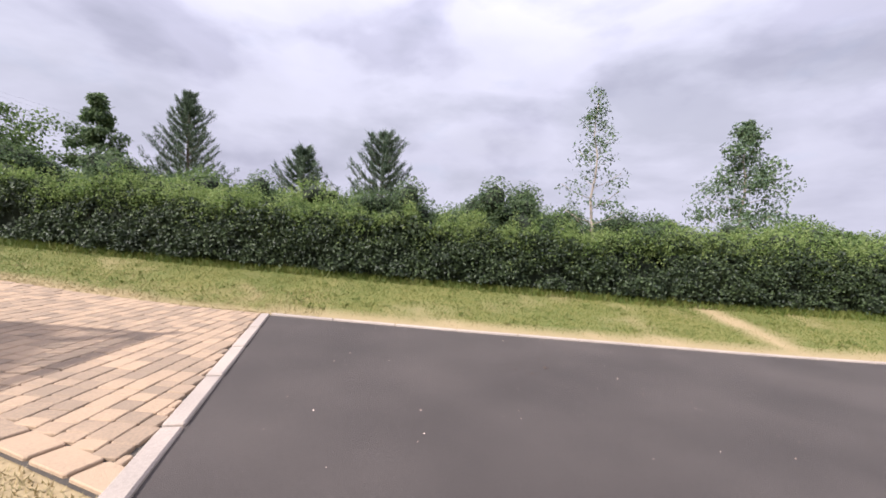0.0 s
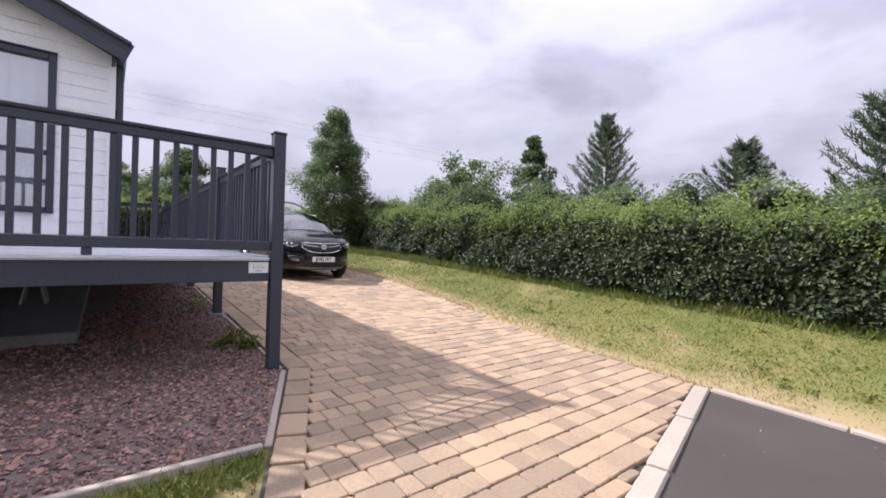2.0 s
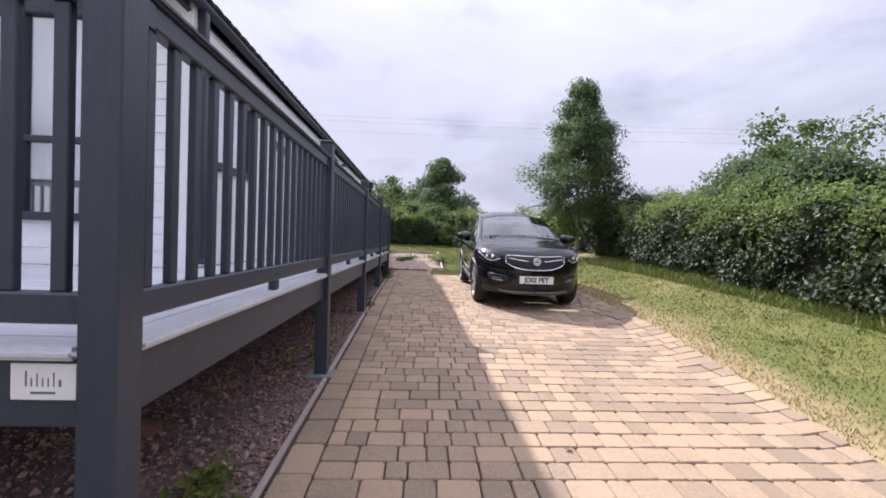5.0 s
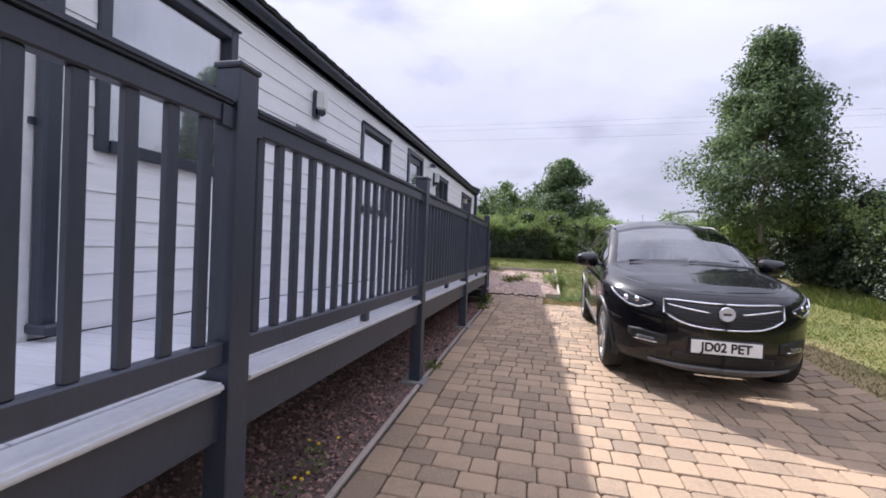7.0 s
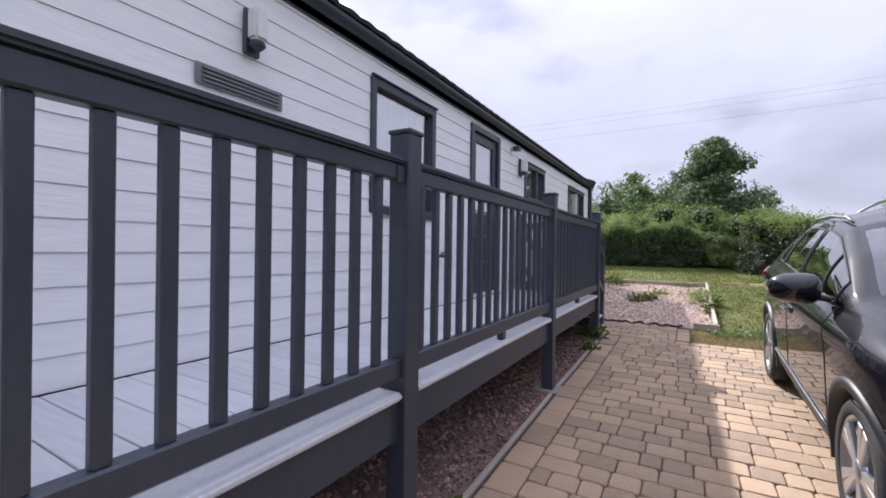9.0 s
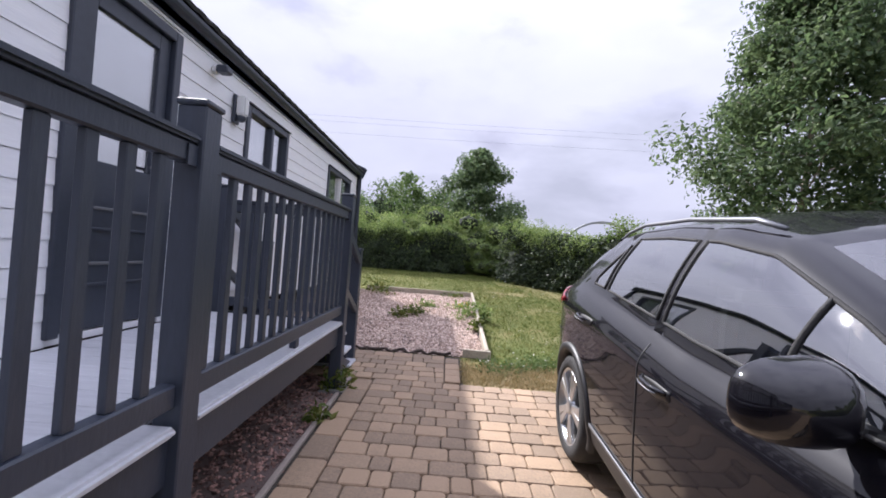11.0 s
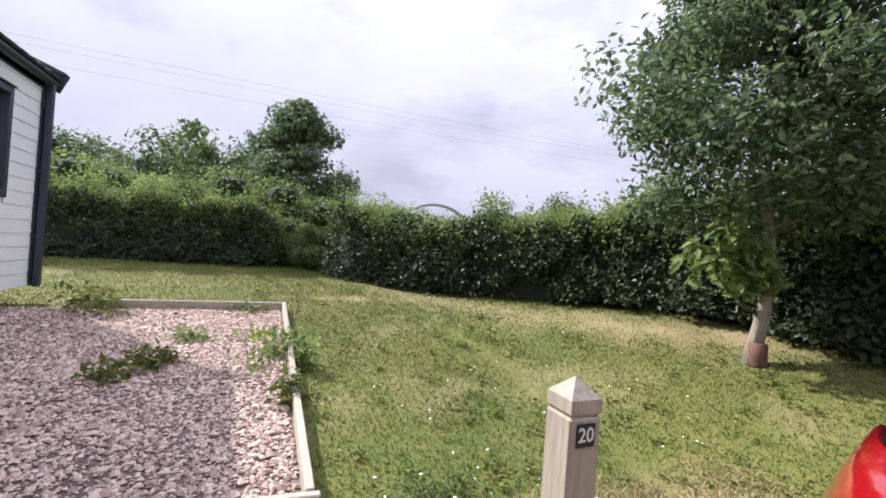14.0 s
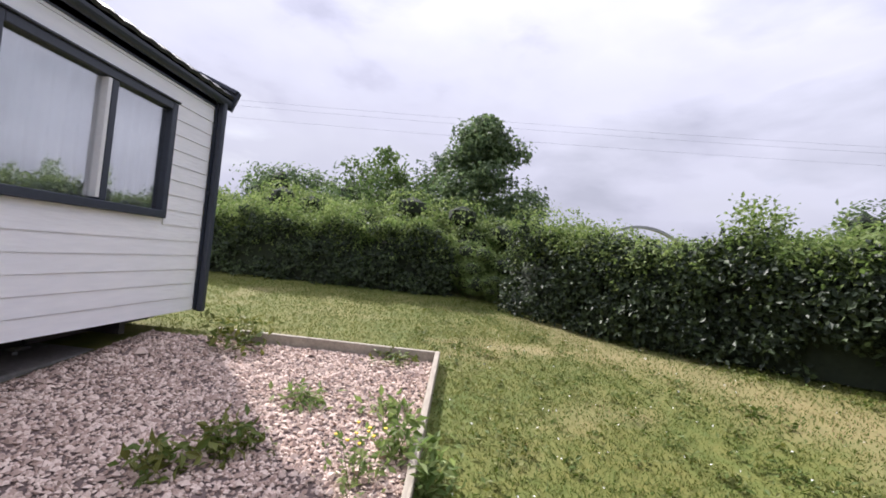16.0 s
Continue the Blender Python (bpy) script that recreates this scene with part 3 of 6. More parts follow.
# square downpipe at the front corner, rear corner downpipe
pipe = block("downpipe", (WX + 0.03, WX + 0.10, FY + 0.05, FY + 0.12, FLOOR + 0.06, EAVE - 0.06), TRIM, home, 0.01, label="square anthracite downpipe")
block("shoe", (WX + 0.02, WX + 0.15, FY + 0.04, FY + 0.13, FLOOR + 0.03, FLOOR + 0.075), TRIM, pipe, 0.008)
for z in (1.95, 2.6):
    block("bracket", (WX + 0.016, WX + 0.045, FY + 0.03, FY + 0.14, z, z + 0.03), TRIM, pipe, 0.002)
pipe2 = block("downpipe", (WX + 0.03, WX + 0.095, RY - 0.03, RY + 0.035, FLOOR - 0.02, EAVE - 0.03), TRIM, home, 0.01, label="square anthracite downpipe")
for z in (1.5, 2.2, 2.9):
    block("bracket", (WX + 0.016, WX + 0.04, RY - 0.05, RY + 0.055, z, z + 0.03), TRIM, pipe2, 0.002)


def window(u0, u1, z0, z1, place, name="window", bars=(), trans=(), label="anthracite-framed window with white curtains", curtains=True):
    w = thing(name, *((place(u0, u1, 0, 0)[0], place(u0, u1, 0, 0)[2], z0)), label, "window", kind="structure")
    f = 0.055

    def bar(nm, a, b, c, d, o0=-0.07, o1=0.03):
        return block(nm, place(a, b, o0, o1) + (c, d), TRIM, w, 0.006)

    bar("frame", u0 - 0.012, u0 + f, z0 - 0.012, z1 + 0.012)
    bar("frame", u1 - f, u1 + 0.012, z0 - 0.012, z1 + 0.012)
    bar("frame", u0 + f, u1 - f, z1 - f, z1 + 0.012)
    bar("frame", u0 + f, u1 - f, z0 - 0.012, z0 + f, -0.07, 0.045)
    bar("drip", u0 - 0.02, u1 + 0.02, z1 + 0.0125, z1 + 0.03, 0.018, 0.05)
    edges = [u0 + f, *bars, u1 - f]
    for b in bars:
        bar("mullion", b - 0.03, b + 0.03, z0 + f, z1 - f, -0.06, 0.02)
    rows = [z0 + f, *trans, z1 - f]
    for a, b in zip(edges, edges[1:]):
        aa, bb = a + (0.03 if a in bars else 0), b - (0.03 if b in bars else 0)
        for t in trans:
            bar("transom", aa, bb, t - 0.025, t + 0.025, -0.06, 0.018)
        for c, d in zip(rows, rows[1:]):
            pane = block("pane", place(aa, bb, -0.03, -0.024) + (c, d), PANE, w, 0)
            pane.visible_shadow = False
    if curtains:
        n = 90
        us = np.linspace(u0 - 0.04, u1 + 0.04, n)
        fold = -0.095 + 0.018 * np.sin(us * 55) + 0.012 * np.sin(us * 21 + 1)
        V = []
        for z in (z1 + 0.03, z0 - 0.05):
            for u, o in zip(us, fold):
                d = place(u, u, o, o)
                V.append((d[0], d[2], z))
        F = [(k, k + 1, n + k + 1, n + k) for k in range(n - 1)]
        c = quick("net_curtain", V, F, CURTAIN, smooth=True)
        c.modifiers.new("thick", "SOLIDIFY").thickness = 0.002
        tagged(c, "white gathered net curtain hanging behind the window", "curtain")
    return w


s = SIDE
window(*s["w2"], on_side, "window_1", label="tall anthracite-framed window beside the corner")
window(*s["w3"], on_side, "window_2", label="anthracite-framed window with white curtains")
window(*s["w5"], on_side, "window_3", bars=(10.22,), label="small two-pane anthracite-framed window")
w6 = window(*s["w6"], on_side, "window_4", bars=(13.22,), label="wide bedroom window with one casement ajar", curtains=True)
block("casement_edge", on_side(13.145, 13.18, -0.05, 0.026) + (1.97, 2.86), WHITEP, w6, 0.004, label="white inner edge of the open casement")
window(-4.69, -1.70, 1.37, 3.08, on_front, "window_5", bars=(-3.9, -3.2, -2.52), trans=(2.02,), label="large front window of eight panes with white curtains")

# front door with a glazed top
door = thing("door_1", WX, 7.74, 1.04, "anthracite panelled door with a tall glazed upper pane", "door", kind="structure")
y0, y1, z0, z1 = s["door"]
for nm, a, b, c, d in (("frame", y0 - 0.012, y0 + 0.06, z0, z1 + 0.012), ("frame", y1 - 0.06, y1 + 0.012, z0, z1 + 0.012), ("frame", y0 + 0.06, y1 - 0.06, z1 - 0.06, z1 + 0.012)):
    block(nm, on_side(a, b, -0.08, 0.035) + (c, d), TRIM, door, 0.006)
leaf = block("leaf", on_side(y0 + 0.065, y1 - 0.065, -0.05, 0.0) + (z0 + 0.01, 2.02), TRIM, door, 0.004)
for a, b in ((y0 + 0.065, y0 + 0.17), (y1 - 0.17, y1 - 0.065)):
    block("stile", on_side(a, b, -0.05, 0.0) + (2.021, z1 - 0.065), TRIM, door, 0.004)
block("rail", on_side(y0 + 0.171, y1 - 0.171, -0.05, 0.0) + (z1 - 0.17, z1 - 0.065), TRIM, door, 0.004)
block("pane", on_side(y0 + 0.171, y1 - 0.171, -0.03, -0.022) + (2.021, z1 - 0.171), PANE, door, 0).visible_shadow = False
for z in (1.30, 1.42, 1.62, 1.74):
    block("panel_bead", on_side(y0 + 0.16, y1 - 0.16, 0.0005, 0.012) + (z, z + 0.018), SILVER if z in (1.42, 1.74) else TRIM, leaf, 0.003)
hd = block("door_handle", on_side(y1 - 0.12, y1 - 0.09, 0.001, 0.014) + (1.95, 2.12), SILVER, door, 0.004, label="silver lever handle")
block("lever", on_side(y1 - 0.22, y1 - 0.10, 0.03, 0.045) + (2.05, 2.07), SILVER, hd, 0.004)


def wall_lantern(y, z):
    t = thing("wall_lamp", WX + 0.016, y, z, "white wall lamp on a dark back plate", "wall lamp", "lamps along the wall")
    block("back_plate", (WX + 0.017, WX + 0.045, y - 0.05, y + 0.05, z - 0.13, z + 0.13), TRIM, t, 0.008)
    block("shade", (WX + 0.046, WX + 0.13, y - 0.045, y + 0.045, z - 0.06, z + 0.12), WHITEP, t, 0.015, seg=2, label="white opal shade")
    bm = bmesh.new()
    lathe(bm, [(-0.06, 0.038), (-0.085, 0.045), (-0.11, 0.02), (-0.11, 0.0005)], "Z", 16, (WX + 0.085, y, z))
    part("base_cup", bm, TRIM, t, smooth=True)
    return t


wall_lantern(4.88, 2.80)
wall_lantern(9.38, 2.80)
spot = thing("security_light", WX + 0.016, 9.02, 3.0, "small dark security light with a sensor", "outdoor light")
bm = bmesh.new()
lathe(bm, [(0.001, 0.035), (0.03, 0.035), (0.035, 0.02)], "X", 16, (WX + 0.016, 9.02, 3.0))
part("mount", bm, WHITEP, spot)
block("head", (WX + 0.05, WX + 0.15, 8.97, 9.07, 2.975, 3.035), TRIM, spot, 0.012)
vent = thing("wall_vent", WX + 0.016, 4.83, 2.44, "wide louvred grey wall vent", "vent")
block("frame", (WX + 0.017, WX + 0.03, 4.57, 5.10, 2.42, 2.53), SILVER, vent, 0.004)
for k in range(4):
    block("slat", (WX + 0.0305, WX + 0.042, 4.60, 5.07, 2.435 + 0.022 * k, 2.447 + 0.022 * k), SILVER, vent, 0.002)
tap = thing("garden_tap", WX + 0.016, 7.06, 1.51, "small dark outdoor tap on the wall", "tap")
bm = bmesh.new()
tube(bm, [(WX + 0.017, 7.06, 1.51), (WX + 0.09, 7.06, 1.51), (WX + 0.10, 7.06, 1.47)], [0.016, 0.016, 0.012])
part("spout", bm, TRIM, tap)
block("handle", (WX + 0.04, WX + 0.06, 7.03, 7.09, 1.53, 1.545), TRIM, tap, 0.003)

# chassis, wheels and stands under the home
chassis = thing("steel_chassis", MIDX, 8.5, 0.8, "dark steel chassis beams under the holiday home", "chassis")
for x in (-1.9, -4.5):
    block("girder", (x - 0.04, x + 0.04, FY + 0.1, RY - 0.1, FLOOR - 0.24, FLOOR - 0.002), PLASTIC, chassis, 0)
for y in np.arange(FY + 0.3, RY, 1.2):
    block("cross_member", (LX + 0.1, WX - 0.05, y - 0.03, y + 0.03, FLOOR - 0.12, FLOOR - 0.003), PLASTIC, chassis, 0)
beam("brace", (-1.35, 14.1, FLOOR - 0.02), (-1.75, 13.3, lv(-1.75, 13.3) + 0.12), 0.06, 0.06, PLASTIC, chassis)
for y in (3.4, 6.0, 8.6, 11.2, 13.4):
    for x in (-1.9, -4.5):
        st = thing("axle_stand", x, y, lv(x, y), "galvanised steel support stand under the chassis", "support stand", "chassis stands")
        g = lv(x, y)
        for dx, dy in ((-0.13, -0.13), (0.13, -0.13), (0.13, 0.13), (-0.13, 0.13)):
            beam("leg", (x + dx, y + dy, g + 0.01), (x + dx * 0.2, y + dy * 0.2, FLOOR - 0.30), 0.03, 0.03, STEEL, st, 0)
        block("head_plate", (x - 0.06, x + 0.06, y - 0.06, y + 0.06, FLOOR - 0.31, FLOOR - 0.245), STEEL, st, 0.003)
slab = block("concrete_base", (-6.5, -1.42, 1.6, 14.2, -0.2, 0.0), CONC, None, 0.01)
slab.data.transform(Matrix(((1, 0, 0, 0), (0, 1, 0, 0), (0, 0.045, 1, 0.128), (0, 0, 0, 1))))
tagged(slab, "grey concrete base slab beneath the holiday home", "concrete slab", kind="structure")
for x, y in ((-1.0, 1.45), (-2.6, 1.3)):
    b = block("brick", (x, x + 0.215, y, y + 0.1, lv(x, y) + 0.01, lv(x, y) + 0.075), BRICKM, None, 0.004)
    tagged(b, "loose dusty brick on the gravel under the deck", "brick", "loose bricks")

# ---------- raised deck ----------
POSTY = (0.05, 2.48, 4.83, 7.05, 9.24)
DX = -0.05
DZ = 1.0
deck = thing("raised_deck", -0.6, 4.5, DZ, "raised deck of pale grey boards with an anthracite frame", "deck")
block("fascia_board", (DX - 0.02, DX + 0.012, 0.11, 9.18, 0.79, DZ - 0.036), RAILM, deck, 0.004)
block("fascia_board", (-6.0, DX - 0.055, 0.03, 0.062, 0.79, DZ - 0.036), RAILM, deck, 0.004)
block("fascia_board", (WX + 0.05, DX - 0.055, 9.22, 9.25, 0.79, DZ - 0.036), RAILM, deck, 0.004)
for a, b in zip(POSTY, POSTY[1:]):
    block("nosing", (DX - 0.09, DX + 0.045, a + 0.055, b - 0.055, DZ - 0.034, DZ), NOSE, deck, 0.012, label="pale rounded nosing board", seg=2)
block("nosing", (-6.0, DX - 0.056, 0.0, 0.13, DZ - 0.034, DZ), NOSE, deck, 0.012, label="pale rounded nosing board", seg=2)
y = 0.14
while y < 9.2:
    x0 = -6.0 if y < FY - 0.16 else WX + 0.03
    block("deck_board", (x0, DX - 0.094, y, min(y + 0.143, 9.2), DZ - 0.03, DZ - 0.002), DECKM, deck, 0.003)
    y += 0.148
for y in (0.6, 1.2, 1.8, 2.4, 3.4, 4.2, 5.0, 5.8, 6.6, 7.4, 8.2, 9.0):
    block("joist", ((-6.0 if y < 2.5 else WX + 0.05), DX - 0.03, y, y + 0.045, 0.80, DZ - 0.031), RAILM, deck, 0)


def deck_post(x, y, top=2.07, group="deck posts"):
    g = lv(x, y)
    t = thing("deck_post", x, y, g, "square anthracite deck post with a flat cap", "post", group)
    block("shaft", (x - 0.05, x + 0.05, y - 0.05, y + 0.05, g - 0.02, top), RAILM, t, 0.005)
    block("cap", (x - 0.057, x + 0.057, y - 0.057, y + 0.057, top + 0.0005, top + 0.022), RAILM, t, 0.006)
    if y > 1 and top > 2:
        block("pad", (x - 0.11, x + 0.11, y - 0.11, y + 0.11, g - 0.02, g + 0.03), CONC, t, 0.006, label="small concrete pad")
    return t


for y in POSTY:
    deck_post(DX, y)
for x in (-2.6, -5.1):
    deck_post(x, 0.05)


def railing(length):
    """A bay along +y from the origin, between two posts."""
    t = thing("deck_railing", 0, 0, 0, "anthracite railing bay with square upright balusters", "railing", "deck railing bays")
    block("top_rail", (-0.026, 0.026, 0, length, 1.87, 1.938), RAILM, t, 0.006)
    block("handrail_cap", (-0.045, 0.045, 0, length, 1.9385, 1.965), RAILM, t, 0.009, seg=2)
    block("bottom_rail", (-0.026, 0.026, 0, length, 1.055, 1.135), RAILM, t, 0.006)
    for k in range(int((length - 0.11) / 0.1275) + 1):
        y = 0.075 + 0.1275 * k
        block("baluster", (-0.013, 0.013, y - 0.020, y + 0.020, 1.1355, 1.8695), RAILM, t, 0.003)
    block("spacer_block", (-0.02, 0.02, length / 2 - 0.03, length / 2 + 0.03, DZ + 0.0005, 1.0545), RAILM, t, 0.004)
    for e, q in ((0.0, 0.05), (length - 0.05, length)):
        block("bracket", (0.027, 0.033, e, q, 1.86, 1.93), RAILM, t, 0.001)
    return t


bay = railing(2.12)
bay.matrix_basis = pose(DX, POSTY[2] + 0.05, 0)
bay2 = copy_thing(bay, pose(DX, POSTY[3] + 0.05, 0))
first = railing(POSTY[1] - POSTY[0] - 0.1)
first.matrix_basis = pose(DX, POSTY[0] + 0.05, 0)
second = railing(POSTY[2] - POSTY[1] - 0.1)
second.matrix_basis = pose(DX, POSTY[1] + 0.05, 0)
front = railing(2.45)
front.matrix_basis = pose(DX - 0.05, 0.05, 0, 0, 0, 90)
copy_thing(front, pose(-2.65, 0.05, 0, 0, 0, 90))
bay.location.y = POSTY[2] + 0.05
bay2.location.y = POSTY[3] + 0.05

# sign on the front fascia
sign = thing("house_sign", -0.20, 0.028, 0.9, "small white name sign screwed to the deck fascia", "sign")
block("plate", (-0.275, -0.115, 0.0245, 0.0295, 0.862, 0.955), PLATEW, sign, 0.002)
for k, (w_, h_) in enumerate(((0.004, 0.040), (0.003, 0.022), (0.003, 0.034), (0.003, 0.022), (0.003, 0.022), (0.003, 0.036), (0.006, 0.018))):
    block("writing", (-0.238 + 0.0135 * k, -0.238 + 0.0135 * k + w_, 0.0236, 0.0243, 0.897, 0.897 + h_), SILVER, sign, 0)
block("small_writing", (-0.225, -0.165, 0.0235, 0.0242, 0.878, 0.884), SILVER, sign, 0)

# steps at the deck's end
steps = thing("deck_steps", -0.6, 9.7, lv(0, 9.7), "short flight of pale deck steps with dark strings", "steps")
for k in range(3):
    ya, z = 9.26 + 0.26 * k, DZ - 0.19 * (k + 1) + 0.04
    block("tread", (WX + 0.12, -0.045, ya, ya + 0.28, z - 0.03, z), NOSE, steps, 0.008)
    block("riser", (WX + 0.12, -0.09, ya + 0.005, ya + 0.02, z + 0.001, z + 0.15), RAILM, steps, 0.002)
for x in (-0.085, WX + 0.09):
    beam("string", (x, 9.27, 0.66), (x, 10.04, 0.37), 0.028, 0.11, RAILM, steps)
deck_post(-0.126, 10.10, 1.61, "step newels")
deck_post(WX + 0.10, 10.10, 1.61, "step newels")
for x in (-0.10, WX + 0.10):
    hr = thing("step_handrail", x, 9.7, 1.6, "sloping anthracite handrail beside the steps", "handrail", "step handrails")
    beam("upper_rail", (x, 9.29, 1.90), (x, 10.06, 1.50), 0.05, 0.09, RAILM, hr, 0.008)
    beam("lower_rail", (x, 9.29, 1.36), (x, 10.06, 0.98), 0.045, 0.07, RAILM, hr, 0.006)
inner = deck_post(WX + 0.10, 9.24, 2.07)

gate = railing(0.86)
tagged(gate, "anthracite slatted gate at the top of the steps", "gate", "deck gate")
gate.name = "deck_gate"
gate.matrix_basis = pose(DX - 0.10, 9.21, 0, 0, 0, 90)

# ---------- parked car ----------
# rows round the lower body, from the underside to the belt: heights at five distances from the nose, half width, nose and tail
BELT_Y = (0.0, 0.9, 2.2, 3.4, 4.27)
ROWS = (
    ((0.25, 0.22, 0.20, 0.23, 0.32), 0.740, 0.130, 4.140),
    ((0.27, 0.25, 0.24, 0.28, 0.37), 0.822, 0.055, 4.215),
    ((0.35, 0.36, 0.36, 0.38, 0.46), 0.856, 0.012, 4.260),
    ((0.49, 0.50, 0.50, 0.52, 0.58), 0.868, -0.008, 4.275),
    ((0.62, 0.65, 0.65, 0.68, 0.72), 0.877, -0.006, 4.268),
    ((0.74, 0.79, 0.80, 0.85, 0.88), 0.884, 0.008, 4.245),
    ((0.84, 0.89, 0.90, 0.98, 1.00), 0.889, 0.042, 4.210),
    ((0.895, 0.955, 0.970, 1.070, 1.09), 0.855, 0.085, 4.170),
    ((0.925, 0.995, 1.020, 1.140, 1.16), 0.812, 0.140, 4.120))
NOSE_L, NOSE_N, TAIL_L, TAIL_N = 0.95, 2.35, 0.80, 3.3
AXLES, ARCH, HUBZ = (0.905, 3.460), 0.372, 0.335
# height on the centre line, half width and height of the roof's edge, and the bow of the cross lines, by distance from the nose
SPINE_Y = (0.14, 0.30, 0.60, 1.00, 1.28, 1.34, 1.70, 2.05, 2.35, 2.75, 3.15, 3.45, 3.66, 3.72, 4.07, 4.12)
SPINE_Z = (0.925, 0.985, 1.045, 1.09, 1.115, 1.14, 1.37, 1.545, 1.605, 1.625, 1.612, 1.580, 1.540, 1.505, 1.215, 1.16)
EDGE_W = (0.0, 0.50, 0.66, 0.735, 0.76, 0.765, 0.705, 0.648, 0.625, 0.612, 0.598, 0.580, 0.545, 0.53, 0.40, 0.0)
EDGE_Z = (0.925, 0.960, 1.005, 1.04, 1.065, 1.075, 1.285, 1.445, 1.492, 1.508, 1.498, 1.468, 1.430, 1.400, 1.19, 1.16)
BOW = (0, 0, 0, -0.03, -0.10, -0.11, -0.12, -0.08, -0.04, 0, 0, 0.02, 0.05, 0.06, 0.02, 0)


def ride(u, k):
    """Row k of the lower body at u: 0 to 1 round the nose, 1 to 2 along the side, 2 to 3 round the tail."""
    zs, w, yf, yr = ROWS[k]
    if u <= 1:
        a = u * math.pi / 2
        x, y = w * math.sin(a) ** (2 / NOSE_N), yf + NOSE_L * (1 - max(math.cos(a), 0) ** (2 / NOSE_N))
    elif u >= 2:
        a = (3 - u) * math.pi / 2
        x, y = w * max(math.sin(a), 0) ** (2 / TAIL_N), yr - TAIL_L * (1 - max(math.cos(a), 0) ** (2 / TAIL_N))
    else:
        x, y = w, yf + NOSE_L + (u - 1) * (yr - TAIL_L - yf - NOSE_L)
    return np.array((x, y, float(np.interp(y, BELT_Y, zs))))


def column(u, per=4):
    """Points up the lower body at u, from underside to belt."""
    c = [ride(u, k) for k in range(9)]
    out_ = []
    for i in range(8):
        p0, p1, p2, p3 = (c[max(0, min(8, i + o))] for o in (-1, 0, 1, 2))
        for t in np.arange(per) / per:
            out_.append(0.5 * (2 * p1 + (p2 - p0) * t + (2 * p0 - 5 * p1 + 4 * p2 - p3) * t**2 + (3 * p1 - p0 - 3 * p2 + p3) * t**3))
    out_.append(c[8])
    return np.array(out_)


def skin(u, z):
    """The lower body's surface at u and height z."""
    c = column(u)
    return np.array([np.interp(z, c[:, 2], c[:, 0]), np.interp(z, c[:, 2], c[:, 1]), z])


def upper(e, n_side=9, n_top=9):
    """The section from the belt point e over the roof's edge to the centre line."""
    y = e[1]
    zc, wt, ze, bow = (float(np.interp(y, SPINE_Y, q)) for q in (SPINE_Z, EDGE_W, EDGE_Z, BOW))
    wt = min(wt, e[0] * 0.93)
    ze = max(ze, e[2] + 0.3 * (zc - e[2]))
    pts = []
    # the quarter light narrows to a point behind the rear door
    close = max(0.0, min((y - 3.12) / 0.22, (3.60 - y) / 0.20, 1.0)) if 3.12 < y < 3.60 else 0.0
    for j, t in enumerate(np.linspace(0, 1, n_side + 1)):
        if 1 < j < n_side:
            t = (1 + (j - 1) * (1 - 0.96 * close)) / n_side
        b = 0.028 * math.sin(math.pi * t) * min(1, max(0, ze - e[2]) / 0.3)
        pts.append((e[0] + (wt - e[0]) * t + b, e[2] + (ze - e[2]) * t))
    for t in np.linspace(0, 1, n_top + 1)[1:]:
        pts.append((wt * (1 - t), ze + (zc - ze) * (1 - (1 - t) ** 2.3)))
    return np.array([(x, y + bow * (1 - min(1, x / max(e[0], 1e-6)) ** 2), z) for x, z in pts])


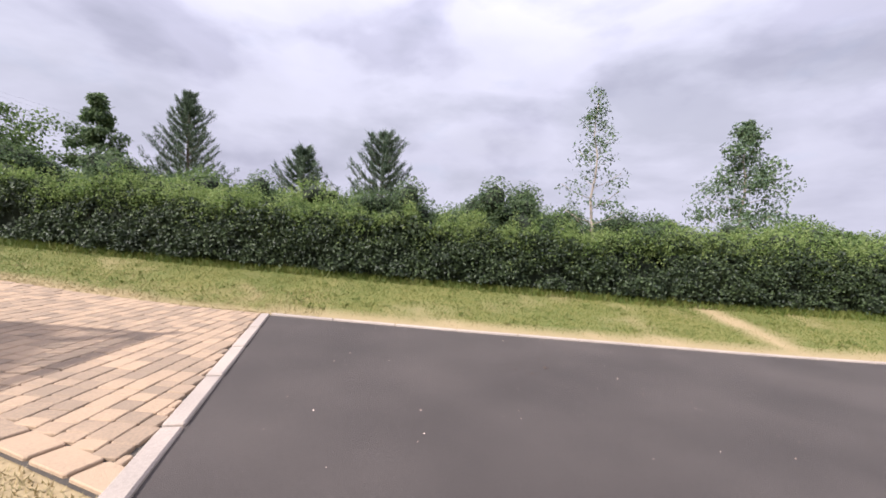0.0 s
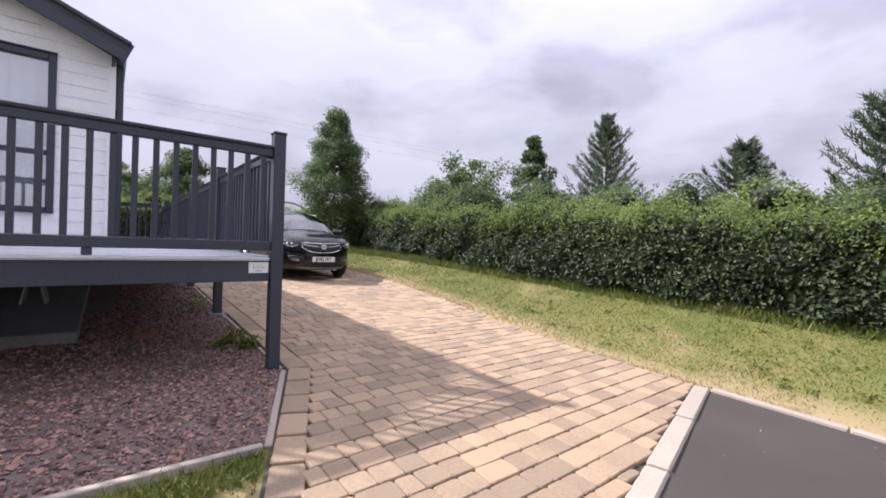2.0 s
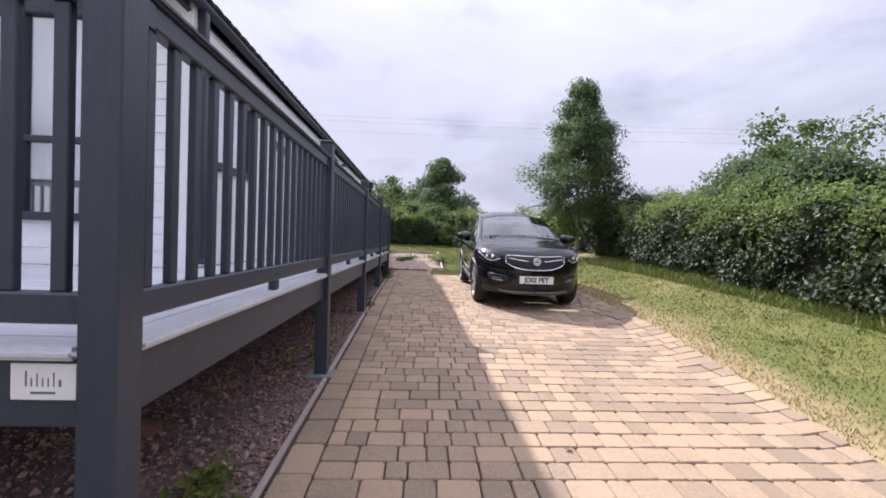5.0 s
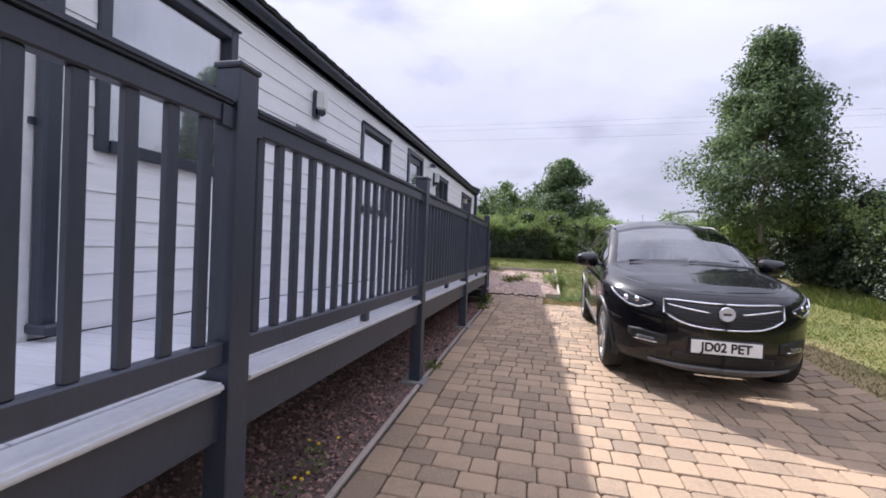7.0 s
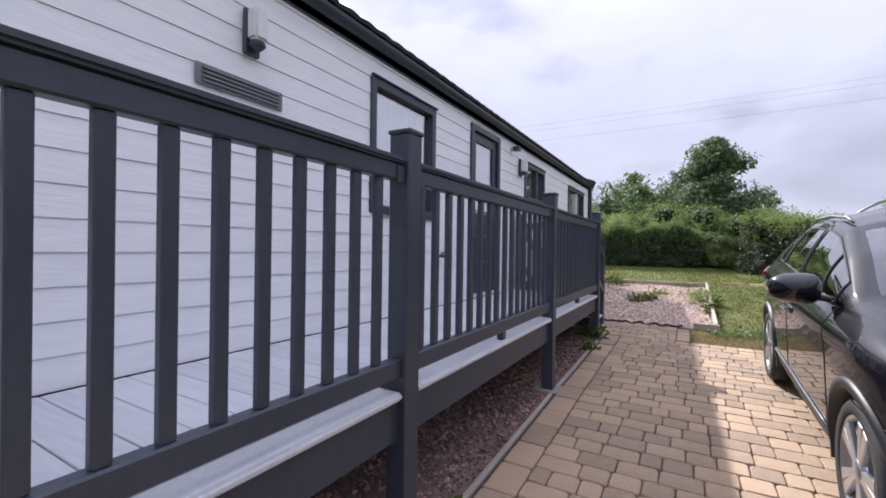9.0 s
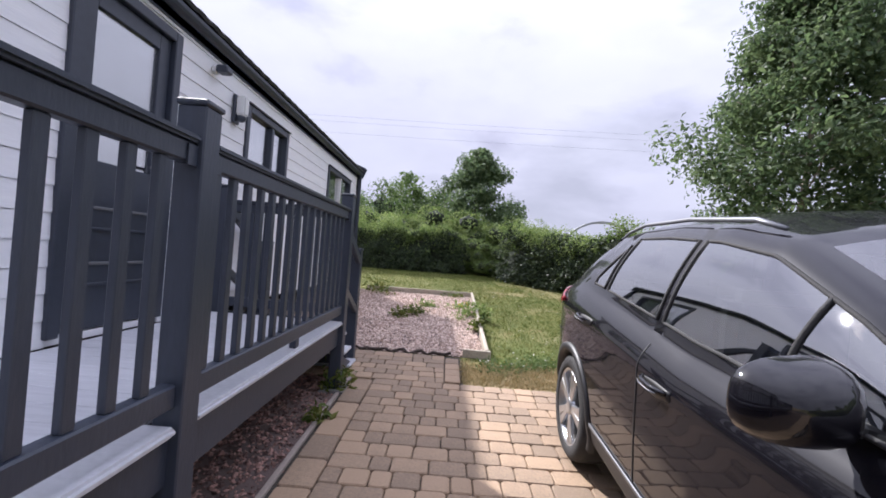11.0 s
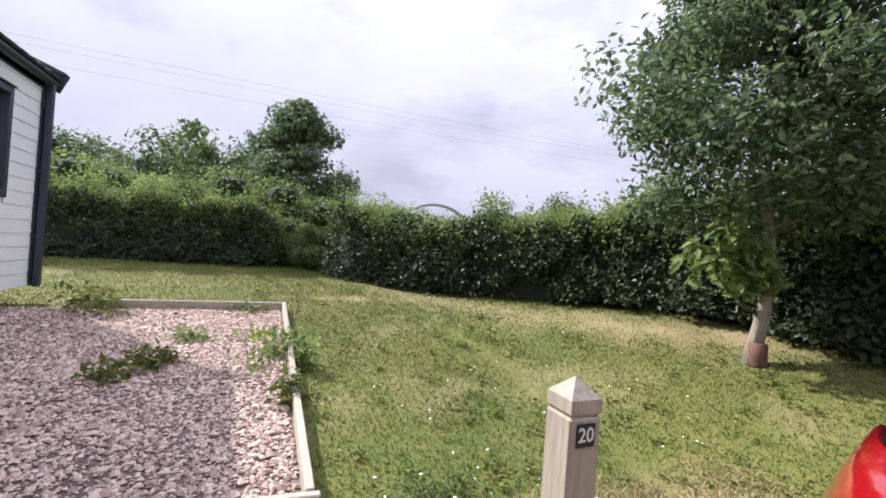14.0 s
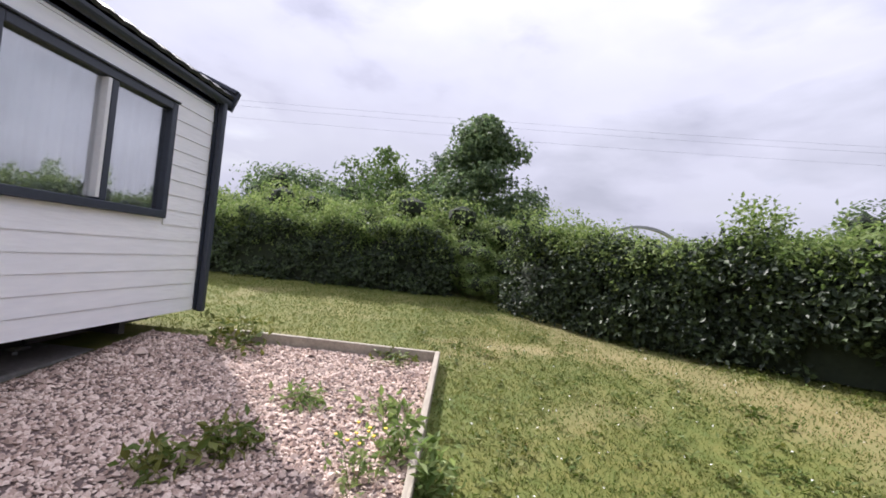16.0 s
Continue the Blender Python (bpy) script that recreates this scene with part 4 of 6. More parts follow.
def make_car(x, y, rz, rx):
    car = thing("car", 0, 0, 0, "glossy black compact crossover car parked on the paved drive", "car")
    us = set(np.linspace(0, 1, 30)) | set(np.linspace(2, 3, 30)) | set(np.linspace(1, 2, 70))
    # stations at the ends of the windows
    yb0, yb1 = ROWS[8][2] + NOSE_L, ROWS[8][3] - TAIL_L
    marks = [1 + (q - yb0) / (yb1 - yb0) for q in (1.30, 1.36, 1.50, 1.98, 2.03, 2.43, 2.50, 3.10, 3.15)]
    us = sorted(u for u in us if all(abs(u - q) > 0.006 for q in marks)) + marks
    us = sorted(us)
    low = [column(u) for u in us]
    for c in low:
        for p in c:
            for ax in AXLES:
                if abs(p[1] - ax) < ARCH and p[0] > 0.5:
                    p[2] = max(p[2], HUBZ + math.sqrt(ARCH**2 - (p[1] - ax) ** 2))
    top = [upper(ride(u, 8)) for u in us]
    yb = [ride(u, 8)[1] for u in us]
    nl, nt = len(low[0]), len(top[0])
    groups = {}
    for i in range(len(us) - 1):
        mid = (yb[i] + yb[i + 1]) / 2
        for j in range(nl - 1):
            groups.setdefault("sill_cladding" if j < 8 else "body", []).append((0, i, j))
        for j in range(nt - 1):
            key = "body"
            if j <= 8 and 2.43 < mid < 2.50:
                key = "door_pillar"
            elif 1 <= j <= 7:
                key = "front_side_window" if 1.50 < mid < 2.43 else "rear_side_window" if 2.50 < mid < 3.10 else "quarter_window" if 3.15 < mid < 3.33 and j <= 7 else key
            elif j >= 10 and 1.36 < mid < 1.98:
                key = "windscreen"
            elif j >= 10 and 3.72 < mid < 4.06:
                key = "rear_window"
            groups.setdefault(key, []).append((1, i, j))
    for key, cells in groups.items():
        apart = any(q in key for q in ("side", "quarter", "pillar"))
        for sides in ((1,), (-1,)) if apart else ((1, -1),):
            bm = bmesh.new()
            seen = {}

            def vert(g, i, j, sx):
                if (g, i, j, sx) not in seen:
                    p = (low, top)[g][i][j]
                    seen[g, i, j, sx] = bm.verts.new((sx * p[0], p[1], p[2]))
                return seen[g, i, j, sx]

            for sx in sides:
                for g, i, j in cells:
                    q = [vert(g, i, j, sx), vert(g, i + 1, j, sx), vert(g, i + 1, j + 1, sx), vert(g, i, j + 1, sx)]
                    bm.faces.new(q if sx > 0 else q[::-1])
            bmesh.ops.remove_doubles(bm, verts=bm.verts, dist=0.0006)
            gl = "window" in key or key == "windscreen"
            mat = (SCREEN if key in ("windscreen", "rear_window") else CARGLASS) if gl else PLASTIC if key == "sill_cladding" else PAINT
            ob = part(key, bm, mat, car, smooth=True)
            if gl:
                ob.visible_shadow = False
            if key == "body":
                ob.modifiers.new("edges", "EDGE_SPLIT").split_angle = radians(44)

    def patch(name, u0, u1, lo, hi, mat, off, label="", sides=(1, -1), n=10, k=6, parent=None):
        """A piece that follows the lower body between two heights, a little proud of it."""
        made = []
        for sx in sides:
            bm = bmesh.new()
            grid = []
            for a in np.linspace(0, 1, n):
                u = u0 + (u1 - u0) * a
                z0, z1 = (float(np.interp(a, np.linspace(0, 1, len(q)), q)) for q in (lo, hi))
                row = []
                for z in np.linspace(z0, z1, k):
                    p = skin(u, z)
                    du = skin(min(u + 0.01, 3), z) - skin(max(u - 0.01, 0), z)
                    dz = skin(u, z + 0.008) - skin(u, z - 0.008)
                    nn = Vector(np.cross(du, dz)).normalized()
                    q = Vector(p) + nn * off
                    row.append(bm.verts.new((sx * q.x, q.y, q.z)))
                grid.append(row)
            for r1, r2 in zip(grid, grid[1:]):
                for c in range(k - 1):
                    bm.faces.new((r1[c], r2[c], r2[c + 1], r1[c + 1]) if sx > 0 else (r1[c + 1], r2[c + 1], r2[c], r1[c]))
            bmesh.ops.remove_doubles(bm, verts=bm.verts, dist=0.0005)
            ob = part(name, bm, mat, parent or car, label, smooth=True)
            sd = ob.modifiers.new("thick", "SOLIDIFY")
            sd.thickness, sd.offset = max(abs(off) * 1.4, 0.003), 0
            made.append(ob)
        return made

    # lamps: clear headlamps with a dark upper lid and a bright line below, red tail lamps
    for sx in (1, -1):
        hl = patch("headlamp", 0.36, 0.76, (0.800, 0.760, 0.775, 0.83, 0.895), (0.812, 0.850, 0.880, 0.905, 0.922), LENSDARK, 0.006, "clear headlamp with bright reflectors in a dark housing", (sx,), 16)[0]
        patch("daylight_strip", 0.37, 0.74, (0.793, 0.752, 0.764, 0.816, 0.878), (0.803, 0.766, 0.780, 0.833, 0.893), CHROME, 0.010, "", (sx,), 16, 3, hl)
        for ua in (0.44, 0.53):
            bm = bmesh.new()
            p = skin(ua + 0.03, 0.822)
            bmesh.ops.create_uvsphere(bm, u_segments=16, v_segments=10, radius=0.030, matrix=Matrix.Translation((sx * (p[0] + 0.002), p[1] + 0.012, 0.822)))
            part("reflector", bm, CHROME, hl, smooth=True)
        patch("tail_lamp", 2.12, 2.82, (1.000, 0.950, 0.88, 0.79, 0.74), (1.020, 1.065, 1.080, 1.07, 1.05), REDL, 0.012, "large red tail lamp wrapping the corner", (sx,), 16)
        patch("rear_reflector", 2.55, 2.75, (0.45, 0.45), (0.49, 0.49), REDL, 0.006, "", (sx,), 5, 3)
        fl = patch("fog_lamp_recess", 0.28, 0.56, (0.46, 0.43, 0.44, 0.50), (0.545, 0.56, 0.57, 0.56), PLASTIC, 0.004, "", (sx,), 10)[0]
        patch("fog_lamp", 0.36, 0.48, (0.482, 0.480), (0.510, 0.512), LENS, 0.011, "", (sx,), 6, 4, fl)
        patch("fog_lamp_trim", 0.34, 0.51, (0.468, 0.470), (0.476, 0.478), CHROME, 0.010, "", (sx,), 6, 3, fl)
        patch("front_wing_crease", 0.62, 1.0, (0.612, 0.662), (0.620, 0.668), PAINT, 0.002, "", (sx,), 8, 2)
    # shut lines, handles and mouldings along the sides
    def at_y(v):
        lo, hi = 0.0, 3.0
        for _ in range(30):
            m_ = (lo + hi) / 2
            lo, hi = (m_, hi) if ride(m_, 5)[1] < v else (lo, m_)
        return lo

    for yy in (1.36, 2.46):
        patch("shut_line", at_y(yy) - 0.0017, at_y(yy) + 0.0017, (0.40, 0.40), (1.00, 1.00), BLACKP, 0.001, n=2, k=18)
    patch("side_moulding", at_y(1.34), at_y(3.02), (0.355, 0.385), (0.375, 0.405), SILVER, 0.006, "satin strip along the sill", n=12, k=3)
    patch("filler_flap_gap", at_y(3.74), at_y(3.90), (0.80, 0.775, 0.79), (0.803, 0.778, 0.793), BLACKP, 0.001, n=8, k=2, sides=(-1,))
    for yy, zz in ((2.20, 0.870), (3.10, 0.965)):
        uu = at_y(yy)
        for sx in (1, -1):
            patch("handle_cup", uu - 0.008, uu + 0.082, (zz - 0.018, zz - 0.040, zz - 0.018), (zz + 0.016, zz + 0.022, zz + 0.016), BLACKP, 0.0015, "", (sx,), 8, 4)
            bow = []
            for a, out_ in ((0, 0.002), (0.02, 0.022), (0.06, 0.034), (0.13, 0.034), (0.17, 0.022), (0.19, 0.002)):
                p = skin(at_y(yy + a), zz + 0.004)
                bow.append((sx * (p[0] + out_), yy + a, zz + 0.004 + 0.045 * a))
            bm = bmesh.new()
            tube(bm, bow, [0.009, 0.011, 0.011, 0.011, 0.011, 0.009], 8)
            hd = part("door_handle", bm, PAINT, car, "body-coloured door handle with a bright insert", smooth=True)
            bm = bmesh.new()
            tube(bm, [(q[0] + sx * 0.012, q[1], q[2] - 0.008) for q in bow[1:-1]], [0.003] * 4, 6)
            part("handle_insert", bm, SILVER, hd, smooth=True)
    # window frames: dark rubber round each side glass, divider bar at the front corner
    for sx in (1, -1):
        for name, a, b, hi in (("front_window_seal", 1.50, 2.43, 8), ("rear_window_seal", 2.50, 3.10, 8), ("quarter_window_seal", 3.15, 3.31, 8)):
            ids = [i for i, v in enumerate(yb) if a - 1e-3 <= v <= b + 0.02]
            loop = [top[i][1] for i in ids] + [top[ids[-1]][j] for j in range(2, hi)] + [top[i][hi] for i in ids[::-1]] + [top[ids[0]][j] for j in range(hi - 1, 0, -1)]
            bm = bmesh.new()
            tube(bm, [(sx * (p[0] + 0.002), p[1], p[2]) for p in loop], [0.007] * len(loop), 6)
            part(name, bm, RUBBER, car, smooth=True)
        i = min(range(len(yb)), key=lambda q: abs(yb[q] - 1.80))
        bm = bmesh.new()
        tube(bm, [(sx * (p[0] + 0.003), p[1], p[2]) for p in top[i][1:9]], [0.008] * 8, 6)
        part("window_divider", bm, RUBBER, car, smooth=True)
    # bonnet gap from the cowl to the headlamp
    for sx in (1, -1):
        pts = [p for p in (top[i][4] for i, v in enumerate(yb) if 0.32 < v < 1.29)]
        bm = bmesh.new()
        tube(bm, [(sx * p[0], p[1], p[2] - 0.0015) for p in pts], [0.0035] * len(pts), 5)
        part("bonnet_gap", bm, BLACKP, car)
        pts = [skin(u, 0.915) for u in np.linspace(0.0, 0.42, 14)]
        bm = bmesh.new()
        tube(bm, [(sx * p[0], p[1] + 0.002, p[2]) for p in pts], [0.0035] * 14, 5)
        part("bonnet_front_gap", bm, BLACKP, car)
    # hatch outline from the roof down to the lamp
    for sx in (1, -1):
        i = min(range(len(yb)), key=lambda q: abs(yb[q] - 3.66))
        pts = list(top[i][::-1][3:]) + [skin(2 + (us[i] - 2) * q, z) for q, z in ((1.0, 1.12), (1.02, 1.08))]
        bm = bmesh.new()
        tube(bm, [(sx * p[0], p[1], p[2]) for p in pts], [0.0022] * len(pts), 5)
        part("hatch_gap", bm, BLACKP, car)
    # wheel-arch mouldings, wheels
    for ax in AXLES:
        for sx in (1, -1):
            bm = bmesh.new()
            prev = None
            for a in np.linspace(-0.28, math.pi + 0.28, 34):
                cs, sn = math.cos(a), math.sin(a)
                ring = []
                for r, o in ((ARCH - 0.006, -0.07), (ARCH - 0.006, 0.010), (ARCH + 0.012, 0.016), (ARCH + 0.042, 0.010), (ARCH + 0.046, -0.02)):
                    yy, zz = ax + r * cs, HUBZ + r * sn
                    lo_, hi_ = 0.2, 2.8
                    for _ in range(22):
                        m_ = (lo_ + hi_) / 2
                        lo_, hi_ = (m_, hi_) if skin(m_, max(zz, 0.30))[1] < yy else (lo_, m_)
                    ring.append(bm.verts.new((sx * (skin(lo_, max(zz, 0.30))[0] + o), yy, zz)))
                if prev:
                    for k in range(4):
                        bm.faces.new((prev[k], prev[k + 1], ring[k + 1], ring[k]))
                prev = ring
            bmesh.ops.recalc_face_normals(bm, faces=bm.faces)
            part("wheel_arch_moulding", bm, PLASTIC, car, smooth=True)
            block("wheel_arch_liner", tuple(sorted((sx * 0.56, sx * 0.58))) + (ax - 0.40, ax + 0.40, 0.25, 0.80), PLASTIC, car, 0.01)
            bm = bmesh.new()
            prof = [(-0.10, 0.20), (-0.105, 0.30), (-0.085, 0.328), (-0.04, 0.335), (0.04, 0.335), (0.085, 0.328), (0.105, 0.30), (0.10, 0.245), (0.08, 0.240)]
            cx = sx * (0.765 if ax > 2 else 0.755)
            lathe(bm, [(sx * o, r) for o, r in prof], "X", 48, (cx, ax, HUBZ))
            bmesh.ops.recalc_face_normals(bm, faces=bm.faces)
            wheel = part("wheel", bm, RUBBER, car, "black tyre on a silver alloy rim", smooth=True)
            bm = bmesh.new()
            lathe(bm, [(sx * 0.098, 0.246), (sx * 0.094, 0.228), (sx * 0.03, 0.218), (sx * -0.09, 0.215)], "X", 48, (cx, ax, HUBZ))
            bmesh.ops.recalc_face_normals(bm, faces=bm.faces)
            part("rim", bm, ALLOY, wheel, smooth=True)
            for k in range(5):
                for off in (-0.15, 0.15):
                    bm = bmesh.new()
                    v = solid(bm, -0.012, 0.012, -0.016, 0.016, 0.035, 0.232)
                    for q in v[4:]:
                        q.co.y *= 1.9
                        q.co.x += sx * 0.004
                    bevelled(bm, 0.005)
                    bm.transform(Matrix.Translation((cx + sx * 0.082, ax, HUBZ)) @ Matrix.Rotation(2 * math.pi * k / 5 + off + 0.3, 4, "X"))
                    part("spoke", bm, ALLOY, wheel)
            bm = bmesh.new()
            lathe(bm, [(sx * 0.070, 0.065), (sx * 0.096, 0.055), (sx * 0.102, 0.03), (sx * 0.102, 0.0005)], "X", 20, (cx, ax, HUBZ))
            part("hub_cap", bm, ALLOY, wheel, smooth=True)
            bm = bmesh.new()
            lathe(bm, [(0.0, 0.0005), (0.0, 0.15), (0.02, 0.15), (0.02, 0.0005)], "X", 24, (cx - sx * 0.02, ax, HUBZ))
            part("brake_disc", bm, STEEL, wheel)
    # grille: dark mesh in a chrome surround, winged bar and round badge
    GU = 0.30
    glo, ghi = (0.645, 0.648, 0.660, 0.690, 0.745), (0.850, 0.852, 0.856, 0.860, 0.858)
    gr = patch("grille", 0.0, GU, glo, ghi, PLASTIC, 0.005, "black grille with a chrome surround", (1,), 14, 6)[0]
    patch("grille_half", 0.0, GU, glo, ghi, PLASTIC, 0.005, "", (-1,), 14, 6, gr)

    def strip(name, path, r, mat, parent, lift=0.014):
        for sx in (1, -1):
            bm = bmesh.new()
            pts = []
            for u, z in path:
                p = skin(u, z)
                pts.append((sx * p[0], p[1] - lift, z))
            tube(bm, pts, [r] * len(pts), 8)
            part(name, bm, mat, parent, smooth=True)

    ring = [(GU * a, float(np.interp(a, np.linspace(0, 1, 5), ghi))) for a in np.linspace(0, 1, 12)]
    ring += [(GU * a, float(np.interp(a, np.linspace(0, 1, 5), glo))) for a in np.linspace(1, 0, 14)]
    strip("surround", ring, 0.0085, CHROME, gr)
    strip("chrome_bar", [(0.06 + 0.22 * a, 0.775 + 0.045 * a) for a in np.linspace(0, 1, 9)], 0.008, CHROME, gr, 0.016)
    for z in (0.675, 0.70, 0.725, 0.75):
        strip("slat", [(0.9 * GU * a * (z - 0.6) / 0.15, z) for a in np.linspace(0, 1, 8)], 0.004, BLACKP, gr, 0.010)
    bm = bmesh.new()
    lathe(bm, [(0, 0.060), (0.012, 0.060), (0.018, 0.053), (0.012, 0.044), (0.012, 0.0005)], "X", 28)
    bm.transform(Matrix.Translation((0, -0.002, 0.775)) @ Matrix.Rotation(radians(-90), 4, "Z"))
    bd = part("badge", bm, BADGEM, car, "round chrome badge", smooth=True)
    block("emblem", (-0.03, 0.03, -0.018, -0.0145, 0.767, 0.783), PLASTIC, bd, 0.001)
    plate = block("number_plate", (-0.26, 0.26, -0.030, -0.022, 0.440, 0.551), PLATEW, car, 0.002, label="white number plate with black characters")
    lettering("characters", "JD02 PET", 0.104, Matrix.Translation((0, -0.0308, 0.495)) @ Matrix.Rotation(radians(90), 4, "X") @ Matrix.Diagonal((0.92, 1.0, 1, 1)), BLACKP, plate, 0.0006, 0.0035)
    block("plate_holder", (-0.275, 0.275, -0.0215, 0.02, 0.430, 0.561), PLASTIC, car, 0.006)
    patch("lower_intake", 0.0, 0.26, (0.335, 0.335, 0.36), (0.425, 0.425, 0.415), BLACKP, 0.003, "", n=10)
    patch("skid_plate", 0.0, 0.40, (0.262, 0.268, 0.300), (0.312, 0.316, 0.322), SILVER, 0.010, "silver lower bumper trim", n=12, k=4)
    for sx in (1, -1):
        # door mirror: rounded shell, flat behind, on a short arm
        bm = bmesh.new()
        bmesh.ops.create_uvsphere(bm, u_segments=24, v_segments=14, radius=1.0)
        for v in bm.verts:
            c = v.co
            q = max(abs(c.x) ** 3 + abs(c.z) ** 3, 1e-6) ** (1 / 3) / max(math.hypot(c.x, c.z), 1e-6)
            c.x, c.z = c.x / q, c.z / q
            c.x, c.y, c.z = 0.130 * c.x, 0.115 * (c.y if c.y < 0 else c.y * 0.35), 0.100 * c.z * (0.90 - 0.12 * c.x * sx)
        bm.transform(Matrix.Translation((sx * 0.985, 1.56, 1.095)) @ Matrix.Rotation(-sx * 0.16, 4, "Z"))
        mir = part("door_mirror", bm, PAINT, car, "black door mirror housing", smooth=True)
        block("mirror_glass", (sx * 0.985 - 0.085, sx * 0.985 + 0.085, 1.585, 1.591, 1.045, 1.140), CHROME, mir, 0.002)
        beam("arm", (sx * 0.80, 1.60, 1.035), (sx * 0.93, 1.57, 1.050), 0.07, 0.035, PLASTIC, mir, 0.01)
        # roof rail on two feet
        bm = bmesh.new()
        pts = [(sx * 0.60, 2.10, 1.492), (sx * 0.598, 2.24, 1.528), (sx * 0.585, 2.7, 1.552), (sx * 0.572, 3.2, 1.542), (sx * 0.555, 3.45, 1.506), (sx * 0.54, 3.60, 1.466)]
        tube(bm, pts, [0.009, 0.011, 0.011, 0.011, 0.010, 0.008], 8)
        part("roof_rail", bm, SILVER, car, smooth=True)
    # tail spoiler: a blade that carries the roof on past the rear window
    bm = bmesh.new()
    grid = []
    for a in np.linspace(-1, 1, 17):
        xx = 0.560 * a
        zr = 1.524 - 0.085 * abs(a) ** 2.6
        back = 3.885 - 0.07 * a * a
        grid.append([bm.verts.new((xx, 3.58, zr + 0.026)), bm.verts.new((xx, 3.70, zr + 0.016)), bm.verts.new((xx, back, zr - 0.022)), bm.verts.new((xx, back - 0.01, zr - 0.042)), bm.verts.new((xx, 3.68, zr - 0.050))])
    for r1, r2 in zip(grid, grid[1:]):
        for c in range(5):
            bm.faces.new((r1[c], r1[(c + 1) % 5], r2[(c + 1) % 5], r2[c]))
    bm.faces.new(grid[0])
    bm.faces.new(grid[-1][::-1])
    bmesh.ops.recalc_face_normals(bm, faces=bm.faces)
    sp = part("tail_spoiler", bm, PAINT, car, "black roof-edge spoiler", smooth=True)
    sp.modifiers.new("edges", "EDGE_SPLIT").split_angle = radians(30)
    beam("aerial", (0.0, 3.42, 1.580), (0.0, 3.56, 1.74), 0.007, 0.007, PLASTIC, car, 0.001)
    for a, b in (((-0.55, 1.29, 1.125), (0.05, 1.27, 1.165)), ((0.05, 1.22, 1.135), (0.58, 1.36, 1.155))):
        beam("wiper", a, b, 0.014, 0.012, RUBBER, car, 0.002)
    # cabin
    block("cabin_floor", (-0.74, 0.74, 1.30, 3.9, 0.40, 0.44), SEATM, car, 0.01)
    block("dashboard", (-0.74, 0.74, 1.32, 1.66, 0.80, 1.05), SEATM, car, 0.05, seg=2)
    block("headlining", (-0.55, 0.55, 2.12, 3.50, 1.460, 1.475), SEATM, car, 0.005)
    block("parcel_shelf", (-0.60, 0.60, 3.30, 3.85, 1.06, 1.09), SEATM, car, 0.01)
    for xx in (-0.36, 0.36):
        for yy in (2.15, 3.0):
            st = block("seat", (xx - 0.25, xx + 0.25, yy - 0.30, yy + 0.18, 0.62, 0.80), SEATM, car, 0.05, seg=2)
            block("backrest", (xx - 0.24, xx + 0.24, yy + 0.16, yy + 0.30, 0.78, 1.26), SEATM, st, 0.05, seg=2)
            block("headrest", (xx - 0.12, xx + 0.12, yy + 0.20, yy + 0.30, 1.27, 1.43), SEATM, st, 0.04, seg=2)
    bm = bmesh.new()
    pts = [(0.36 + 0.18 * math.cos(a), 1.78 + 0.06 * math.sin(a), 1.02 + 0.17 * math.sin(a)) for a in np.linspace(0, 2 * math.pi, 25)]
    tube(bm, pts, [0.015] * 25, 6)
    part("steering_wheel", bm, PLASTIC, car, smooth=True)
    g = float(np.interp(y + AXLES[0], GY, GZ))
    car.matrix_basis = Matrix.Translation((x, y, g - AXLES[0] * math.sin(rx) + 0.034)) @ Matrix.Rotation(radians(rz), 4, "Z") @ Matrix.Rotation(rx, 4, "X") @ Matrix.Scale(0.955, 4)
    return car


make_car(2.45, 4.99, -0.8, 0.037)

# ---------- kerbs, posts, edging ----------
kerb = thing("kerb", 1, -2.6, lv(1, -2.6), "pale concrete edging kerb between pavers and asphalt", "kerb", kind="structure")
xa = 3.08
k = 0
while xa > -1.9:
    xb = xa - 0.90
    m = Matrix.Translation((xa, road_edge(xa), lv(xa, road_edge(xa)))) @ Matrix.Rotation(math.atan(0.235) + math.pi, 4, "Z")
    block("kerb_stone", (0.004, 0.905, -0.065, 0.065, -0.03, 0.032), KERBM, kerb, 0.012, m=m)
    xa = xb - 0.004
kerb2 = thing("kerb", 3.1, -8, lv(3.1, -8), "narrow pale edging along the asphalt and grass", "kerb", kind="structure")
ya = -2.34
while ya > -13.8:
    z0, z1 = lv(3.09, ya), lv(3.09, ya - 0.9)
    beam("kerb_stone", (3.09, ya - 0.004, z0 + 0.005), (3.09, ya - 0.905, z1 + 0.005), 0.07, 0.07, KERBM, kerb2, 0.01)
    ya -= 0.91
edge = thing("path_edging", 0.0, 4.5, 0.2, "thin concrete edging strip between gravel and pavers", "edging", kind="structure")
for a, b in ((0.0, 2.3), (2.3, 4.8), (4.8, 7.1), (7.1, 9.6)):
    beam("edging_strip", (0.005, a + 0.003, lv(0, a) - 0.012), (0.005, b - 0.003, lv(0, b) - 0.012), 0.035, 0.08, KERBM, edge, 0.006)

